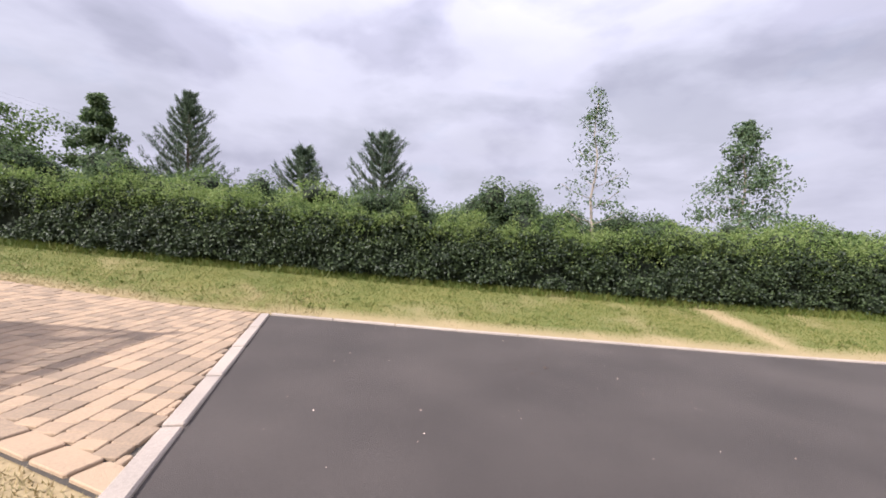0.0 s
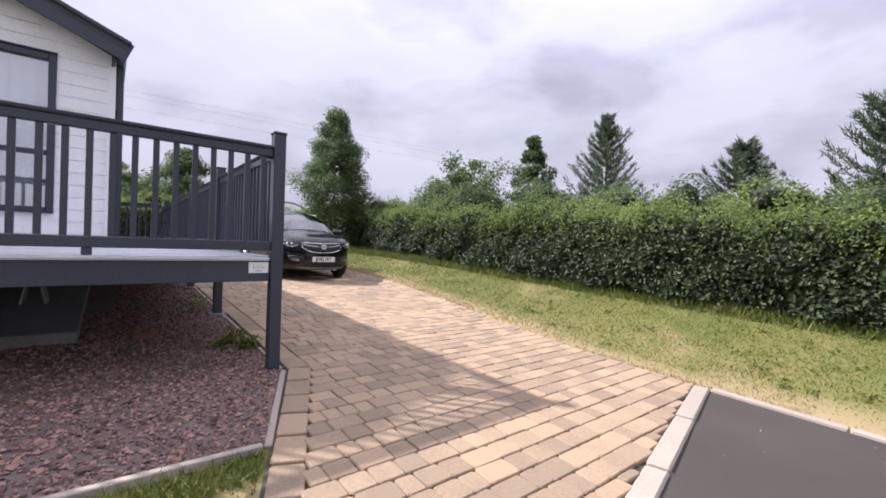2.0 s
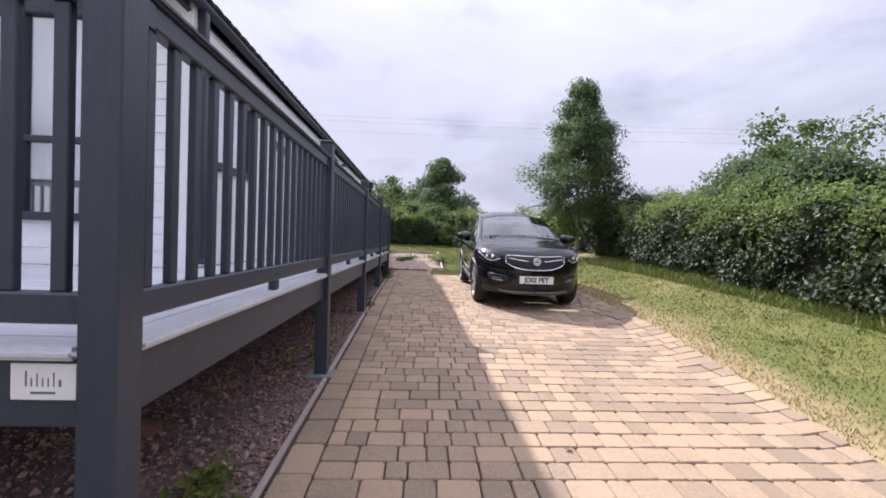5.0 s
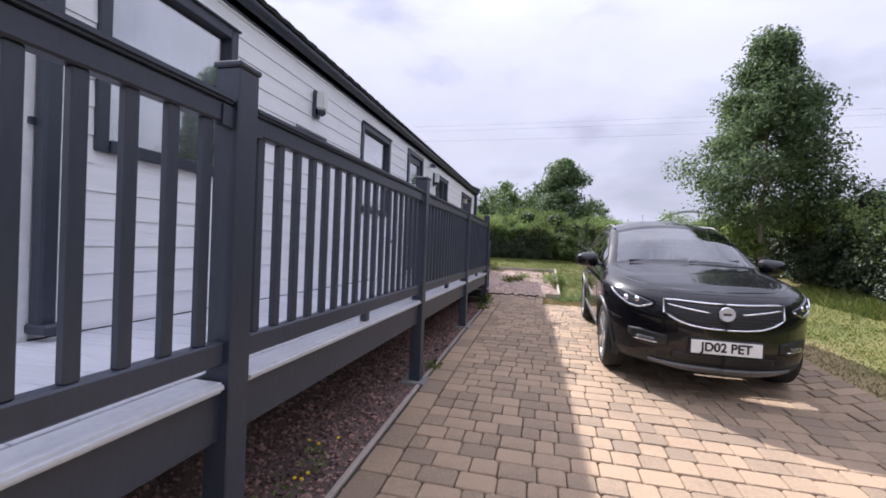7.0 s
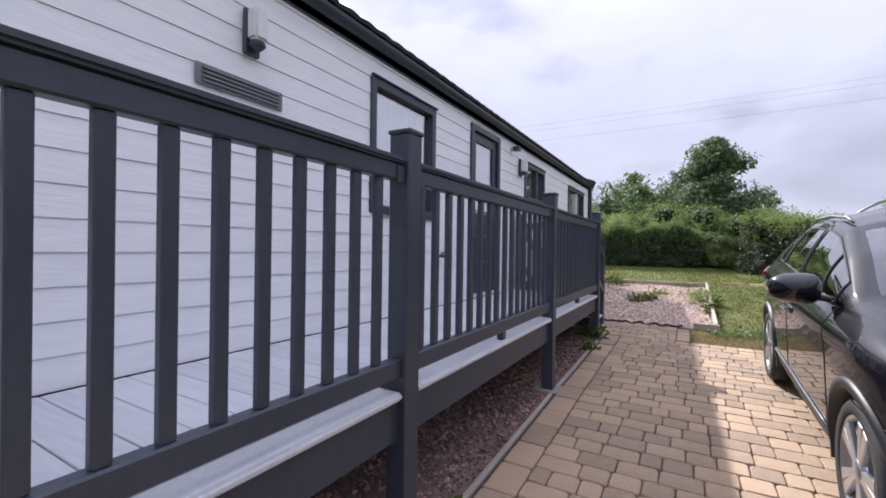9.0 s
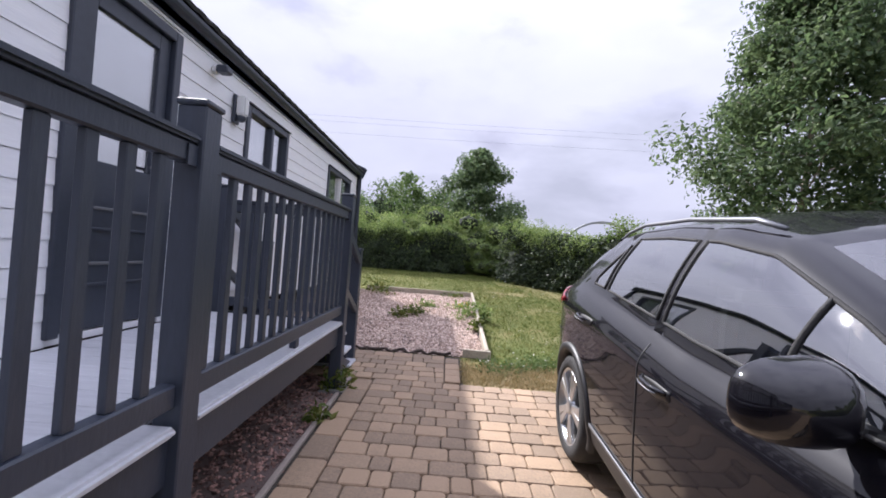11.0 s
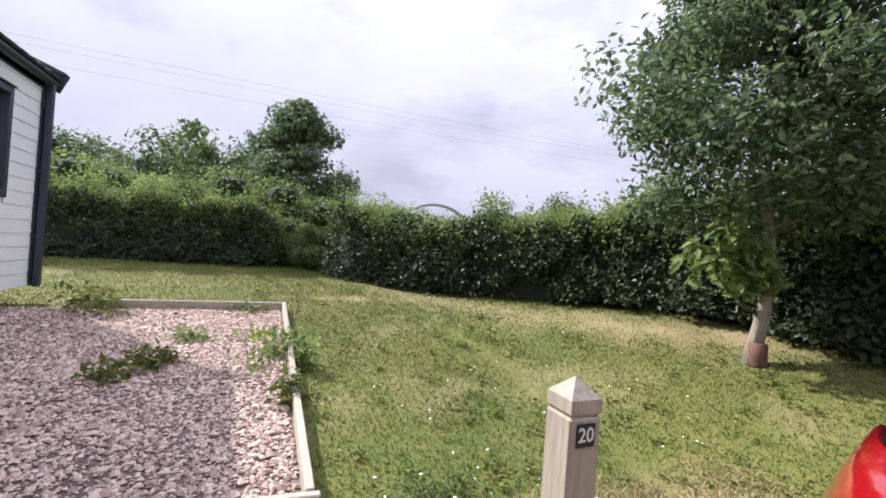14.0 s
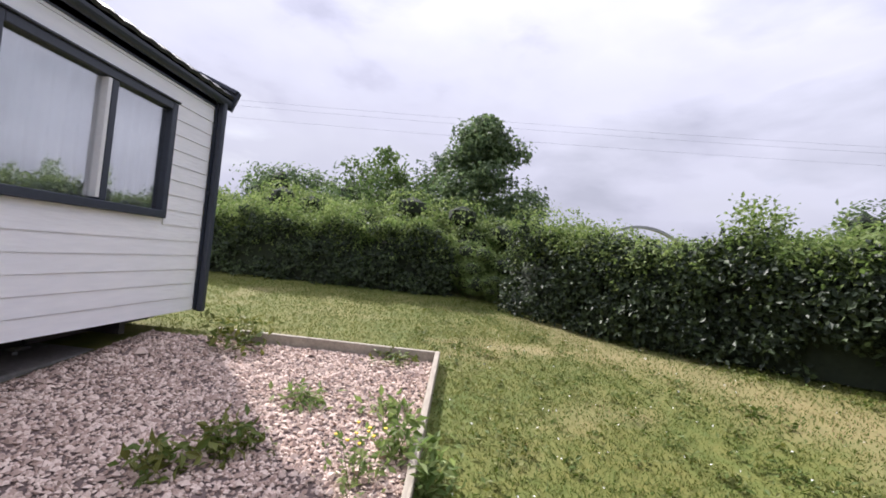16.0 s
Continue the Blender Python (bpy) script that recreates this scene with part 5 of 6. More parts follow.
beam("edging_strip", (0.015, -0.05, lv(0, 0) - 0.022), (-0.462, -1.28, lv(-0.5, -1.28) - 0.022), 0.045, 0.08, KERBM, edge, 0.006)
beam("edging_strip", (-0.50, -1.30, lv(-0.6, -1.3) + 0.0), (-4.2, -1.27, lv(-4, -1.3) + 0.0), 0.05, 0.09, KERBM, edge, 0.006)
pad = thing("timber_edging", 1.37, 12.4, lv(1.37, 12.4), "weathered timber boards edging the gravel bed", "edging")
beam("board", (1.385, 10.60, lv(1.38, 10.6) + 0.045), (1.385, 14.20, lv(1.38, 14.2) + 0.045), 0.045, 0.13, TIMBERH, pad, 0.006)
beam("board", (-0.75, 14.20, lv(-0.75, 14.2) + 0.04), (1.361, 14.20, lv(1.36, 14.2) + 0.04), 0.045, 0.12, TIMBERH, pad, 0.006)
beam("board", (1.10, 10.60, lv(1.1, 10.6) + 0.05), (1.43, 10.57, lv(1.43, 10.6) + 0.05), 0.045, 0.10, TIMBERH, pad, 0.006)
# torn dark membrane at the gravel's front edge
bm = bmesh.new()
pts = [(-1.0 + 0.07 * k, 10.56 + 0.035 * math.sin(k * 1.7) + 0.02 * math.sin(k * 4.1), 0) for k in range(29)]
tube(bm, [(x, y, lv(x, y) + 0.035 + 0.015 * math.sin(k * 2.3)) for k, (x, y, _) in enumerate(pts)], [0.012 + 0.008 * abs(math.sin(k * 1.3)) for k in range(29)], 6)
tagged(part("weed_membrane", bm, SOIL), "torn dark weed membrane along the gravel edge", "membrane")

px, py = 2.215, 9.83
pz = lv(px, py)
npost = thing("number_post", px, py, pz, "weathered timber bollard with a pyramid top and number plate", "bollard")
block("shaft", (px - 0.07, px + 0.07, py - 0.07, py + 0.07, pz - 0.02, 1.135), TIMBER, npost, 0.006)
block("groove", (px - 0.062, px + 0.062, py - 0.062, py + 0.062, 1.1355, 1.1495), TIMBER, npost, 0)
bm = bmesh.new()
v = solid(bm, px - 0.07, px + 0.07, py - 0.07, py + 0.07, 1.15, 1.20)
tip = bm.verts.new((px, py, 1.268))
bm.faces.remove(next(f for f in bm.faces if all(q in f.verts for q in v[4:])))
for a, b in zip(v[4:], v[5:] + v[4:5]):
    bm.faces.new((a, b, tip))
part("pyramid_cap", bm, TIMBER, npost)
for d, rz in (((0, -1), 0), ((-1, 0), -90)):
    m = Matrix.Translation((px + d[0] * 0.0715, py + d[1] * 0.0715, 1.075)) @ Matrix.Rotation(radians(rz), 4, "Z")
    if rz == 0:
        npl = block("number_plate", (-0.042, 0.042, -0.003, 0.001, -0.042, 0.042), BLACKP, npost, 0.001, m=m, label="small black plate with a white number")
        lettering("number", "20", 0.072, m @ Matrix.Translation((0, -0.0038, 0)) @ Matrix.Rotation(radians(90), 4, "X"), WHITEP, npl, 0.0005, 0.001)

# steel arch far behind the hedge, overhead wires
arch = thing("steel_arch", 10.1, 31, 1.5, "distant thin curved grey arch rising behind the hedge", "arch")
bm = bmesh.new()
prev = None
for a in np.linspace(-0.9, 0.9, 25):
    x, z = 10.1 + 2.9 * math.sin(a), 4.35 - 3.0 * (1 - math.cos(a))
    r = [bm.verts.new((x, 31, z)), bm.verts.new((x, 31.25, z)), bm.verts.new((x, 31.25, z - 0.13)), bm.verts.new((x, 31, z - 0.13))]
    if prev:
        for q in range(4):
            bm.faces.new((prev[q], prev[(q + 1) % 4], r[(q + 1) % 4], r[q]))
    prev = r
part("rib", bm, STEEL, arch)
for sx in (-1, 1):
    block("post", (10.1 + sx * 2.27 - 0.08, 10.1 + sx * 2.27 + 0.08, 31.02, 31.22, lv(10, 31) - 0.05, 3.2), STEEL, arch, 0.01)
for z, dz in ((17.9, 0.9), (16.4, 1.0), (18.6, 0.9)):
    bm = bmesh.new()
    tube(bm, [(-60 + 6 * q, 60, z + dz * (q / 20) + 0.0004 * (-60 + 6 * q) ** 2 * 0.5 - 0.4) for q in range(25)], [0.008] * 25, 5)
    tagged(part("overhead_wire", bm, WIREM), "thin grey overhead power line against the sky", "power line", "overhead wires")

# ---------- hedges, shrubs, trees ----------
def hedge(name, path, width, height, leaves, label, seed, shoots=1.0):
    """A clipped hedge along a line: solid body coloured as inner shade, dark leaves on its faces, pale shoots on top.
    """
    r = np.random.default_rng(seed)
    P = np.array(path, float)
    seg = np.linalg.norm(np.diff(P, axis=0), axis=1)
    dist = np.concatenate([[0], np.cumsum(seg)])
    L = dist[-1]

    def along(d):
        return np.stack([np.interp(d, dist, P[:, k]) for k in (0, 1)], -1)

    def wob(d, k):
        return 0.09 * np.sin(d * 1.7 + k) + 0.06 * np.sin(d * 4.3 + 2 * k) + 0.04 * np.sin(d * 9.1 + k)

    h = thing(name, *along(L / 2), lv(*along(L / 2)), label, "hedge", "hedges")
    nd, na = int(L / 0.22) + 2, 13
    ds = np.linspace(0, L, nd)
    V = []
    for d in ds:
        c, f, b = along(d), along(min(L, d + 0.1)), along(max(0, d - 0.1))
        t = (f - b) / max(np.linalg.norm(f - b), 1e-6)
        nrm = np.array((t[1], -t[0]))
        g = lv(*c)
        end = min(1, 0.35 + min(d, L - d) / 0.5)
        for k in range(na):
            a = math.pi * k / (na - 1)
            ca, sa = math.cos(a), math.sin(a)
            o = math.copysign(abs(ca) ** 0.35, ca) * (width / 2 - 0.16) * end * (1 + wob(d, k) * 0.5)
            z = abs(sa) ** 0.4 * (height - 0.20) * (0.85 + 0.15 * end) * (1 + wob(d, 2 + k) * 0.35)
            V.append((c[0] + nrm[0] * o, c[1] + nrm[1] * o, g - 0.02 + z))
    F = [(i * na + k, i * na + k + 1, (i + 1) * na + k + 1, (i + 1) * na + k) for i in range(nd - 1) for k in range(na - 1)]
    # solid filling, its dark colour painted as shade in the gaps between leaves
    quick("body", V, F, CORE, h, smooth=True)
    # tufts of leaves over the faces and top
    global rng
    rng = r
    ph = r.uniform(0, 6.28, (6, 3))

    def lump(d, v):
        return sum(np.sin(d * f + v * q + p[0]) * w_ for (f, q, w_), p in zip(((1.1, 2, 0.06), (2.3, -3, 0.07), (4.1, 4, 0.07), (7.3, -6, 0.065), (12.0, 8, 0.045), (0.5, 1, 0.05)), ph))

    tn = leaves // 8
    d = r.uniform(0, L, tn)
    side = r.uniform(0, 1, tn) < 0.66
    sgn = np.where(r.uniform(0, 1, tn) < 0.78, -1.0, 1.0)
    v = r.uniform(0.03, 1.0, tn)
    lm = lump(d, v * 2)
    keep = lm > r.normal(-0.11, 0.05, tn)
    d, side, sgn, v, lm = (a[keep] for a in (d, side, sgn, v, lm))
    tn = len(d)
    tall = height * (1 + 0.7 * lump(d, 0.0))
    o = np.where(side, sgn * (width / 2) * (1.02 - 0.16 * v**3 + lm), r.uniform(-0.5, 0.5, tn) * width)
    z = np.where(side, v * tall * 0.98, tall * (0.97 + 0.5 * lm))
    w = np.repeat(np.arange(tn), 13)
    d2 = np.clip(d[w] + r.normal(0, 0.055, len(w)), 0, L)
    c = along(d2)
    t = unit(along(np.minimum(L, d2 + 0.1)) - along(np.maximum(0, d2 - 0.1)))
    nrm = np.stack([t[:, 1], -t[:, 0]], -1) * -1
    o, z = o[w] + r.normal(0, 0.05, len(w)), np.maximum(0.02, z[w] + r.normal(0, 0.055, len(w)))
    sd, sg = side[w], sgn[w]
    pos = np.stack([c[:, 0] - nrm[:, 0] * o, c[:, 1] - nrm[:, 1] * o, level(c[:, 0], c[:, 1]) + z], -1)
    out = np.where(sd[:, None], np.stack([-nrm[:, 0] * sg, -nrm[:, 1] * sg, np.full(len(w), 0.35)], -1), np.array((0, 0, 1.0)))
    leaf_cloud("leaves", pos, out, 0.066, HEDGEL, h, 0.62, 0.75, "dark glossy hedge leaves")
    tn = int(leaves / 17 * shoots)
    d = r.uniform(0, L, tn)
    high = height * (0.95 + 0.7 * lump(d, 0.0)) + np.minimum(r.exponential(0.09, tn), 0.22) * np.clip(1 + 8 * lump(d * 2.3, 1.0), 0.15, 2.2)
    o = r.uniform(-0.56, 0.56, tn) * width
    high = high - np.where(abs(o) > 0.44 * width, np.minimum(r.exponential(0.16, tn), 0.5), 0)
    w = np.repeat(np.arange(tn), 10)
    c = along(np.clip(d[w] + r.normal(0, 0.05, len(w)), 0, L))
    t = unit(along(np.minimum(L, d[w] + 0.1)) - along(np.maximum(0, d[w] - 0.1)))
    nrm = np.stack([t[:, 1], -t[:, 0]], -1)
    o = o[w] + r.normal(0, 0.05, len(w))
    pos = np.stack([c[:, 0] + nrm[:, 0] * o, c[:, 1] + nrm[:, 1] * o, level(c[:, 0], c[:, 1]) + high[w] + r.normal(0, 0.06, len(w))], -1)
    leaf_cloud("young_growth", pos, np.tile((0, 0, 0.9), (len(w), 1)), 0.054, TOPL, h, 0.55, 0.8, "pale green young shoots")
    return h


hedge("hedge", [(5.95, -15.5), (5.9, -9.55)], 1.0, 1.14, 15000, "dense dark green clipped hedge beside the road", 11, 2.0)
hedge("hedge", [(5.9, -9.5), (5.88, -5), (5.9, 0), (5.95, 4), (6.1, 7.5), (6.35, 9.6)], 1.0, 1.06, 62000, "long dense dark green clipped hedge along the grass verge", 12, 2.4)
hedge("hedge", [(6.4, 10.0), (6.35, 11.6), (5.75, 13.3), (4.6, 15.2), (3.5, 16.6), (2.65, 17.6)], 0.95, 1.16, 32000, "curving dark green hedge behind the lawn", 13, 2.6)
hedge("hedge", [(1.35, 18.5), (-2, 18.5), (-6, 18.4), (-9, 18.2)], 1.0, 1.14, 30000, "straight dark green hedge closing the back lawn", 14, 3.4)


def bush(name, rx, ry, rz_, n, mat, leaf, seed, label, lumps=14, spiky=0.0):
    """A shrub on the origin: lumps of leaves over solid lumps coloured as inner shade."""
    r = np.random.default_rng(seed)
    global rng
    rng = r
    b = thing(name, 0, 0, 0, label, "shrub", "shrubs behind the hedge")
    c = r.normal(0, 1, (lumps, 3))
    c = unit(c) * r.uniform(0.35, 0.8, (lumps, 1)) * np.array((rx, ry, rz_ * 0.5)) + np.array((0, 0, rz_ * 0.52))
    c[:, 2] = np.maximum(c[:, 2], rz_ * 0.2)
    w = r.integers(0, lumps, n)
    dirs = unit(r.normal(0, 1, (n, 3)))
    rad = r.uniform(0.75, 1.12, (n, 1)) * r.uniform(0.6, 1.2, lumps)[w][:, None]
    pos = c[w] + dirs * rad * np.array((rx, ry, rz_ * 0.5)) * 0.42
    if spiky:
        up = r.uniform(0, 1, n) < 0.3
        pos[up, 2] += r.exponential(spiky, up.sum())
    pos[:, 2] = np.maximum(pos[:, 2], 0.03)
    leaf_cloud("leaves", pos, dirs + np.array((0, 0, 0.4)), leaf, mat, b, 0.55, 0.6)
    if lumps < 8:
        for k in range(lumps):
            bm = bmesh.new()
            tube(bm, [(0.27, -0.09, 0.06 * k), (0.13 + c[k][0] * 0.5, c[k][1] * 0.5 - 0.05, 0.03 * k + c[k][2] * 0.4), tuple(c[k])], [0.010, 0.008, 0.004], 6)
            part("stem", bm, BARK, b, smooth=True)
        return b
    # solid lumps in the shade colour, so gaps between leaves look deep
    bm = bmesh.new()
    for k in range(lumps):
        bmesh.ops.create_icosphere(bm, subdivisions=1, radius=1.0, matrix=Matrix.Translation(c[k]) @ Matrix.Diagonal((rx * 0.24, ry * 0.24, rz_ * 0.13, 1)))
    part("shade_core", bm, CORE, b)
    return b


shapes = [bush("shrub", 1.1, 1.0, 2.0, 7600, BUSHL, 0.072, 21, "bushy wild green shrub behind the hedge", spiky=0.03),
          bush("shrub", 1.3, 1.1, 1.7, 8200, TOPL, 0.070, 22, "light green leafy shrub behind the hedge", spiky=0.04),
          bush("shrub", 1.0, 1.0, 2.3, 7400, TREEL, 0.076, 23, "dark green leafy shrub behind the hedge", spiky=0.02)]
br = random.Random(5)
spots = []
for q in range(30):
    y = -15.5 + q * 0.95
    spots.append((6.80 + br.uniform(-0.2, 0.3), y + br.uniform(-0.3, 0.3), br.uniform(0.66, 1.08), br.choice((1, 1, 2, 0, 1))))
    spots.append((8.9 + br.uniform(-0.5, 0.7), y + br.uniform(-0.3, 0.3), br.uniform(0.86, 1.12), br.choice((0, 1, 0, 2))))
for q in range(14):
    spots.append((6.9 - q * 0.36 + br.uniform(-0.2, 0.2), 13.9 + q * 0.45 + br.uniform(-0.2, 0.4), br.uniform(0.74, 0.88), br.choice((1, 1, 1))))
for q in range(13):
    spots.append((1.9 - q * 0.9, 19.7 + br.uniform(-0.2, 0.6), br.uniform(1.0, 1.2), br.choice((1, 1, 1))))
spots += [(1.95, 19.2, 0.62, 1), (1.95, 18.35, 0.62, 1), (2.2, 17.95, 0.30, 1), (-3.6, 24.0, 1.35, 0), (-5.2, 24.3, 1.4, 2), (-0.4, 22.2, 1.4, 0), (-1.5, 22.6, 1.25, 2), (4.4, 21.5, 0.8, 1), (6.0, 21.0, 0.72, 0), (8.5, 19.5, 0.75, 1), (3.3, 22.5, 1.15, 1),
          (-7.0, 24.0, 1.2, 0), (-8.5, 22.0, 1.2, 1), (10.5, 17.0, 1.3, 0), (11.0, 12.0, 1.5, 2), (11.5, 10.2, 1.5, 0), (10.5, 14.5, 1.3, 1)]
for n_, (x, y, sc, kind) in enumerate(spots):
    m = pose(x, y, lv(x, y) - 0.03, 0, 0, br.uniform(0, 360)) @ Matrix.Scale(sc, 4)
    copy_thing(shapes[kind], m)
for b, (x, y) in zip(shapes, ((9.0, -17.5), (9.4, 13.3), (8.0, 16.8))):
    b.matrix_basis = pose(x, y, lv(x, y) - 0.03)


def tree(name, x, y, height, bare, crown, n, mat, leaf, seed, label, bark=BARK, lean=(0, 0), limbs=16, thick=0.09, gap=0.30, shape="egg", droop=0.0):
    """A broadleaf tree: tapered trunk, forking limbs, and leaves in clumps about the limb ends."""
    r = np.random.default_rng(seed)
    global rng
    rng = r
    g = lv(x, y)
    t = thing(name, x, y, g, label, "tree", "trees")
    bm = bmesh.new()
    k = 9
    spine = [Vector((x + lean[0] * (q / k) ** 1.5 + 0.05 * math.sin(q * 2 + seed), y + lean[1] * (q / k) ** 1.5 + 0.05 * math.cos(q * 1.7), g - 0.05 + height * 0.93 * q / k)) for q in range(k + 1)]
    tube(bm, spine, [thick * (1.25 if q == 0 else 1 - 0.88 * q / k) for q in range(k + 1)], 9)
    part("trunk", bm, bark, t, smooth=True)
    cl = []
    bm = bmesh.new()
    for q in range(limbs):
        f = bare / height + (0.97 - bare / height) * ((q + r.uniform(0, 1)) / limbs)
        base = spine[min(k - 1, int(f * k))].lerp(spine[min(k, int(f * k) + 1)], f * k - int(f * k))
        u = (f - bare / height) / (1 - bare / height)
        wide = crown * ((0.75 + 1.1 * u) if u < 0.22 else max(0, (1 - u) / 0.78) ** 1.1 + 0.05) if shape == "egg" else crown * (1.05 - 0.5 * u)
        az = q * 2.4 + r.uniform(-0.4, 0.4)
        tip = base + Vector((math.cos(az) * wide, math.sin(az) * wide, wide * (0.34 - droop) + 0.08))
        mid = base.lerp(tip, 0.5) + Vector((0, 0, -0.06 * wide))
        tube(bm, [base, mid, tip], [thick * 0.35 * (1.1 - f), thick * 0.22 * (1.1 - f), 0.006], 5)
        for s_ in (0.45, 0.75, 1.0):
            p = base.lerp(tip, s_)
            cl.append((*(p + Vector(r.normal(0, 0.12 * wide + 0.05, 3))), 0.30 * crown * (1.15 - 0.6 * f) * (0.7 + 0.6 * r.uniform())))
    cl.append((*spine[-1], 0.10 * crown))
    part("branchwork", bm, bark, t, smooth=True)
    cl = np.array(cl)
    cl = cl[r.uniform(0, 1, len(cl)) > gap * 0.4]
    w = r.integers(0, len(cl), n)
    dirs = unit(r.normal(0, 1, (n, 3)))
    pos = cl[w, :3] + dirs * (r.uniform(0, 1, (n, 1)) ** 0.5) * cl[w, 3:4] * np.array((1.25, 1.25, 0.95)) * 1.25
    leaf_cloud("crown", pos, dirs + np.array((0, 0, 0.5)), leaf, mat, t, 0.5, 0.7)
    return t


def pine(name, x, y, height, crown, n, seed, label):
    """A young pine: whorls of rising branches set with needle tufts."""
    r = np.random.default_rng(seed)
    g = lv(x, y)
    t = thing(name, x, y, g, label, "tree", "trees")
    bm = bmesh.new()
    tube(bm, [(x, y, g - 0.05), (x + 0.05, y, g + height * 0.5), (x, y, g + height)], [0.10, 0.06, 0.012], 8)
    part("trunk", bm, BARK, t, smooth=True)
    bm = bmesh.new()
    pos, axis = [], []
    for q in range(n):
        u = (q + 0.5) / n
        z = g + height * (0.10 + 0.86 * u)
        wide = crown * 0.98 * (1 - u) ** 0.7 * r.uniform(0.6, 1.1) + 0.10
        for b in range(6):
            az = b * 1.05 + q * 1.3 + r.uniform(-0.5, 0.5)
            wide *= r.uniform(0.8, 1.2)
            d = Vector((math.cos(az), math.sin(az), 0))
            a0, a2 = Vector((x, y, z)), Vector((x, y, z)) + d * wide + Vector((0, 0, wide * 0.80))
            a1 = a0.lerp(a2, 0.55) - Vector((0, 0, wide * 0.16))
            tube(bm, [a0, a1, a2], [0.02, 0.013, 0.005], 4, False)
            for s_ in np.linspace(0.2, 1.0, 11):
                p = a0.lerp(a1, s_ / 0.55) if s_ < 0.55 else a1.lerp(a2, (s_ - 0.55) / 0.45)
                dirn = (a2 - a1).normalized()
                for _ in range(11):
                    pos.append(p + Vector(r.normal(0, 0.035, 3)))
                    axis.append(dirn + Vector(r.normal(0, 0.55, 3)) + Vector((0, 0, 0.25)))
    part("branchwork", bm, BARK, t)
    P, A = np.array(pos), unit(np.array(axis))
    S = unit(np.cross(A, r.normal(0, 1, A.shape)))
    Ln = r.uniform(0.14, 0.26, (len(P), 1))
    V = np.stack([P - S * 0.015, P + S * 0.015, P + A * Ln], 1).reshape(-1, 3)
    quick("needles", V, np.arange(len(V)).reshape(-1, 3), PINEL, t)
    return t


tree("tree", 5.25, 10.95, 5.40, 1.30, 1.16, 47000, TREEL, 0.078, 31, "leafy young tree with a pale trunk on the lawn edge", PALEBARK, (0.12, 0.05), 44, 0.06)
guard = thing("tree_guard", 5.25, 10.95, lv(5.25, 10.95), "brown spiral guard round the tree's foot", "tree guard")
bm = bmesh.new()
lathe(bm, [(0.0, 0.080), (0.08, 0.078), (0.19, 0.076), (0.20, 0.06)], "Z", 16, (5.25, 10.95, lv(5.25, 10.95)))
part("sleeve", bm, BROWNT, guard, smooth=True)
sucker = bush("leafy_shoots", 0.42, 0.42, 0.9, 420, TOPL, 0.13, 41, "pale leafy shoots growing beside the tree trunk", 6, 0.1)
sucker.matrix_basis = pose(4.95, 11.05, lv(4.95, 11.05) + 0.5)
tree("tree", 12.6, 7.7, 5.1, 0.5, 0.95, 10000, TREEL, 0.13, 32, "dense dark round-headed tree behind the hedge", limbs=18)
tree("tree", 1.75, 21.5, 4.7, 0.3, 1.7, 15000, TREEL, 0.14, 33, "tall broadleaf tree behind the back hedge", lean=(0.1, 0), limbs=20)
tree("tree", 0.55, 21.8, 3.6, 0.8, 1.0, 900, BIRCHL, 0.10, 34, "sparse half-bare birch behind the back hedge", PALEBARK, limbs=16, thick=0.05)
tree("tree", -0.6, 22.8, 3.1, 0.2, 2.0, 7000, BUSHL, 0.14, 35, "rounded broad tree behind the back hedge", limbs=16, shape="dome")
tree("tree", -4.6, 25.0, 2.8, 0.2, 2.0, 6000, TREEL, 0.15, 36, "rounded dark tree behind the back hedge", limbs=14, shape="dome")
tree("tree", 6.95, -8.45, 4.95, 1.0, 0.78, 1500, BIRCHL, 0.085, 37, "slender sparse sapling behind the hedge", PALEBARK, limbs=20, thick=0.045)
tree("tree", 12.0, -15.9, 6.3, 1.2, 1.45, 6000, BIRCHL, 0.13, 38, "grey-green birch behind the hedge", PALEBARK, limbs=20, thick=0.08)
tree("tree", 12.0, 10.8, 4.2, 0.2, 1.9, 6000, BUSHL, 0.14, 39, "broad bushy tree behind the hedge", limbs=14, shape="dome")
tree("tree", 15.0, 16.0, 3.6, 0.3, 2.2, 6000, BUSHL, 0.16, 40, "broad bushy tree far behind the hedge", limbs=14, shape="dome")
tree("tree", 4.2, 26.0, 2.6, 0.2, 0.9, 1500, BIRCHL, 0.12, 43, "thin pale sapling behind the back hedge", PALEBARK, limbs=14, thick=0.04)
pine("pine_tree", 15.6, 6.2, 6.2, 1.95, 19, 51, "spiky young pine behind the hedge")
pine("pine_tree", 13.4, 0.5, 3.8, 1.5, 13, 52, "small bushy pine behind the hedge")
pine("pine_tree", 13.2, -2.6, 4.7, 1.75, 15, 53, "bushy pine with upswept branches behind the hedge")

# ---------- grass and weeds ----------
def on_grass(x, y):
    dr = np.interp(y, (-2.3, -1.2, 1.0, 4.0, 9.6), (3.08, 3.12, 3.42, 3.72, 3.8))
    verge = (x > np.where(y < -2.3, 3.14, dr + 0.02)) & (y < 9.7)
    lawn = (y > 9.65) & ~((x < 1.42) & (y < 14.24) & (y > 10.57)) & ~((x < 1.06) & (y < 10.6))
    plot = (x < 0.0 + 0.4 * (y + 0.1)) & (y < -1.34) & (y > -2.33 + 0.235 * (x - 3.05) + 0.12)
    far = (x < 1.4) & (y > 14.24)
    return verge | lawn | plot | far


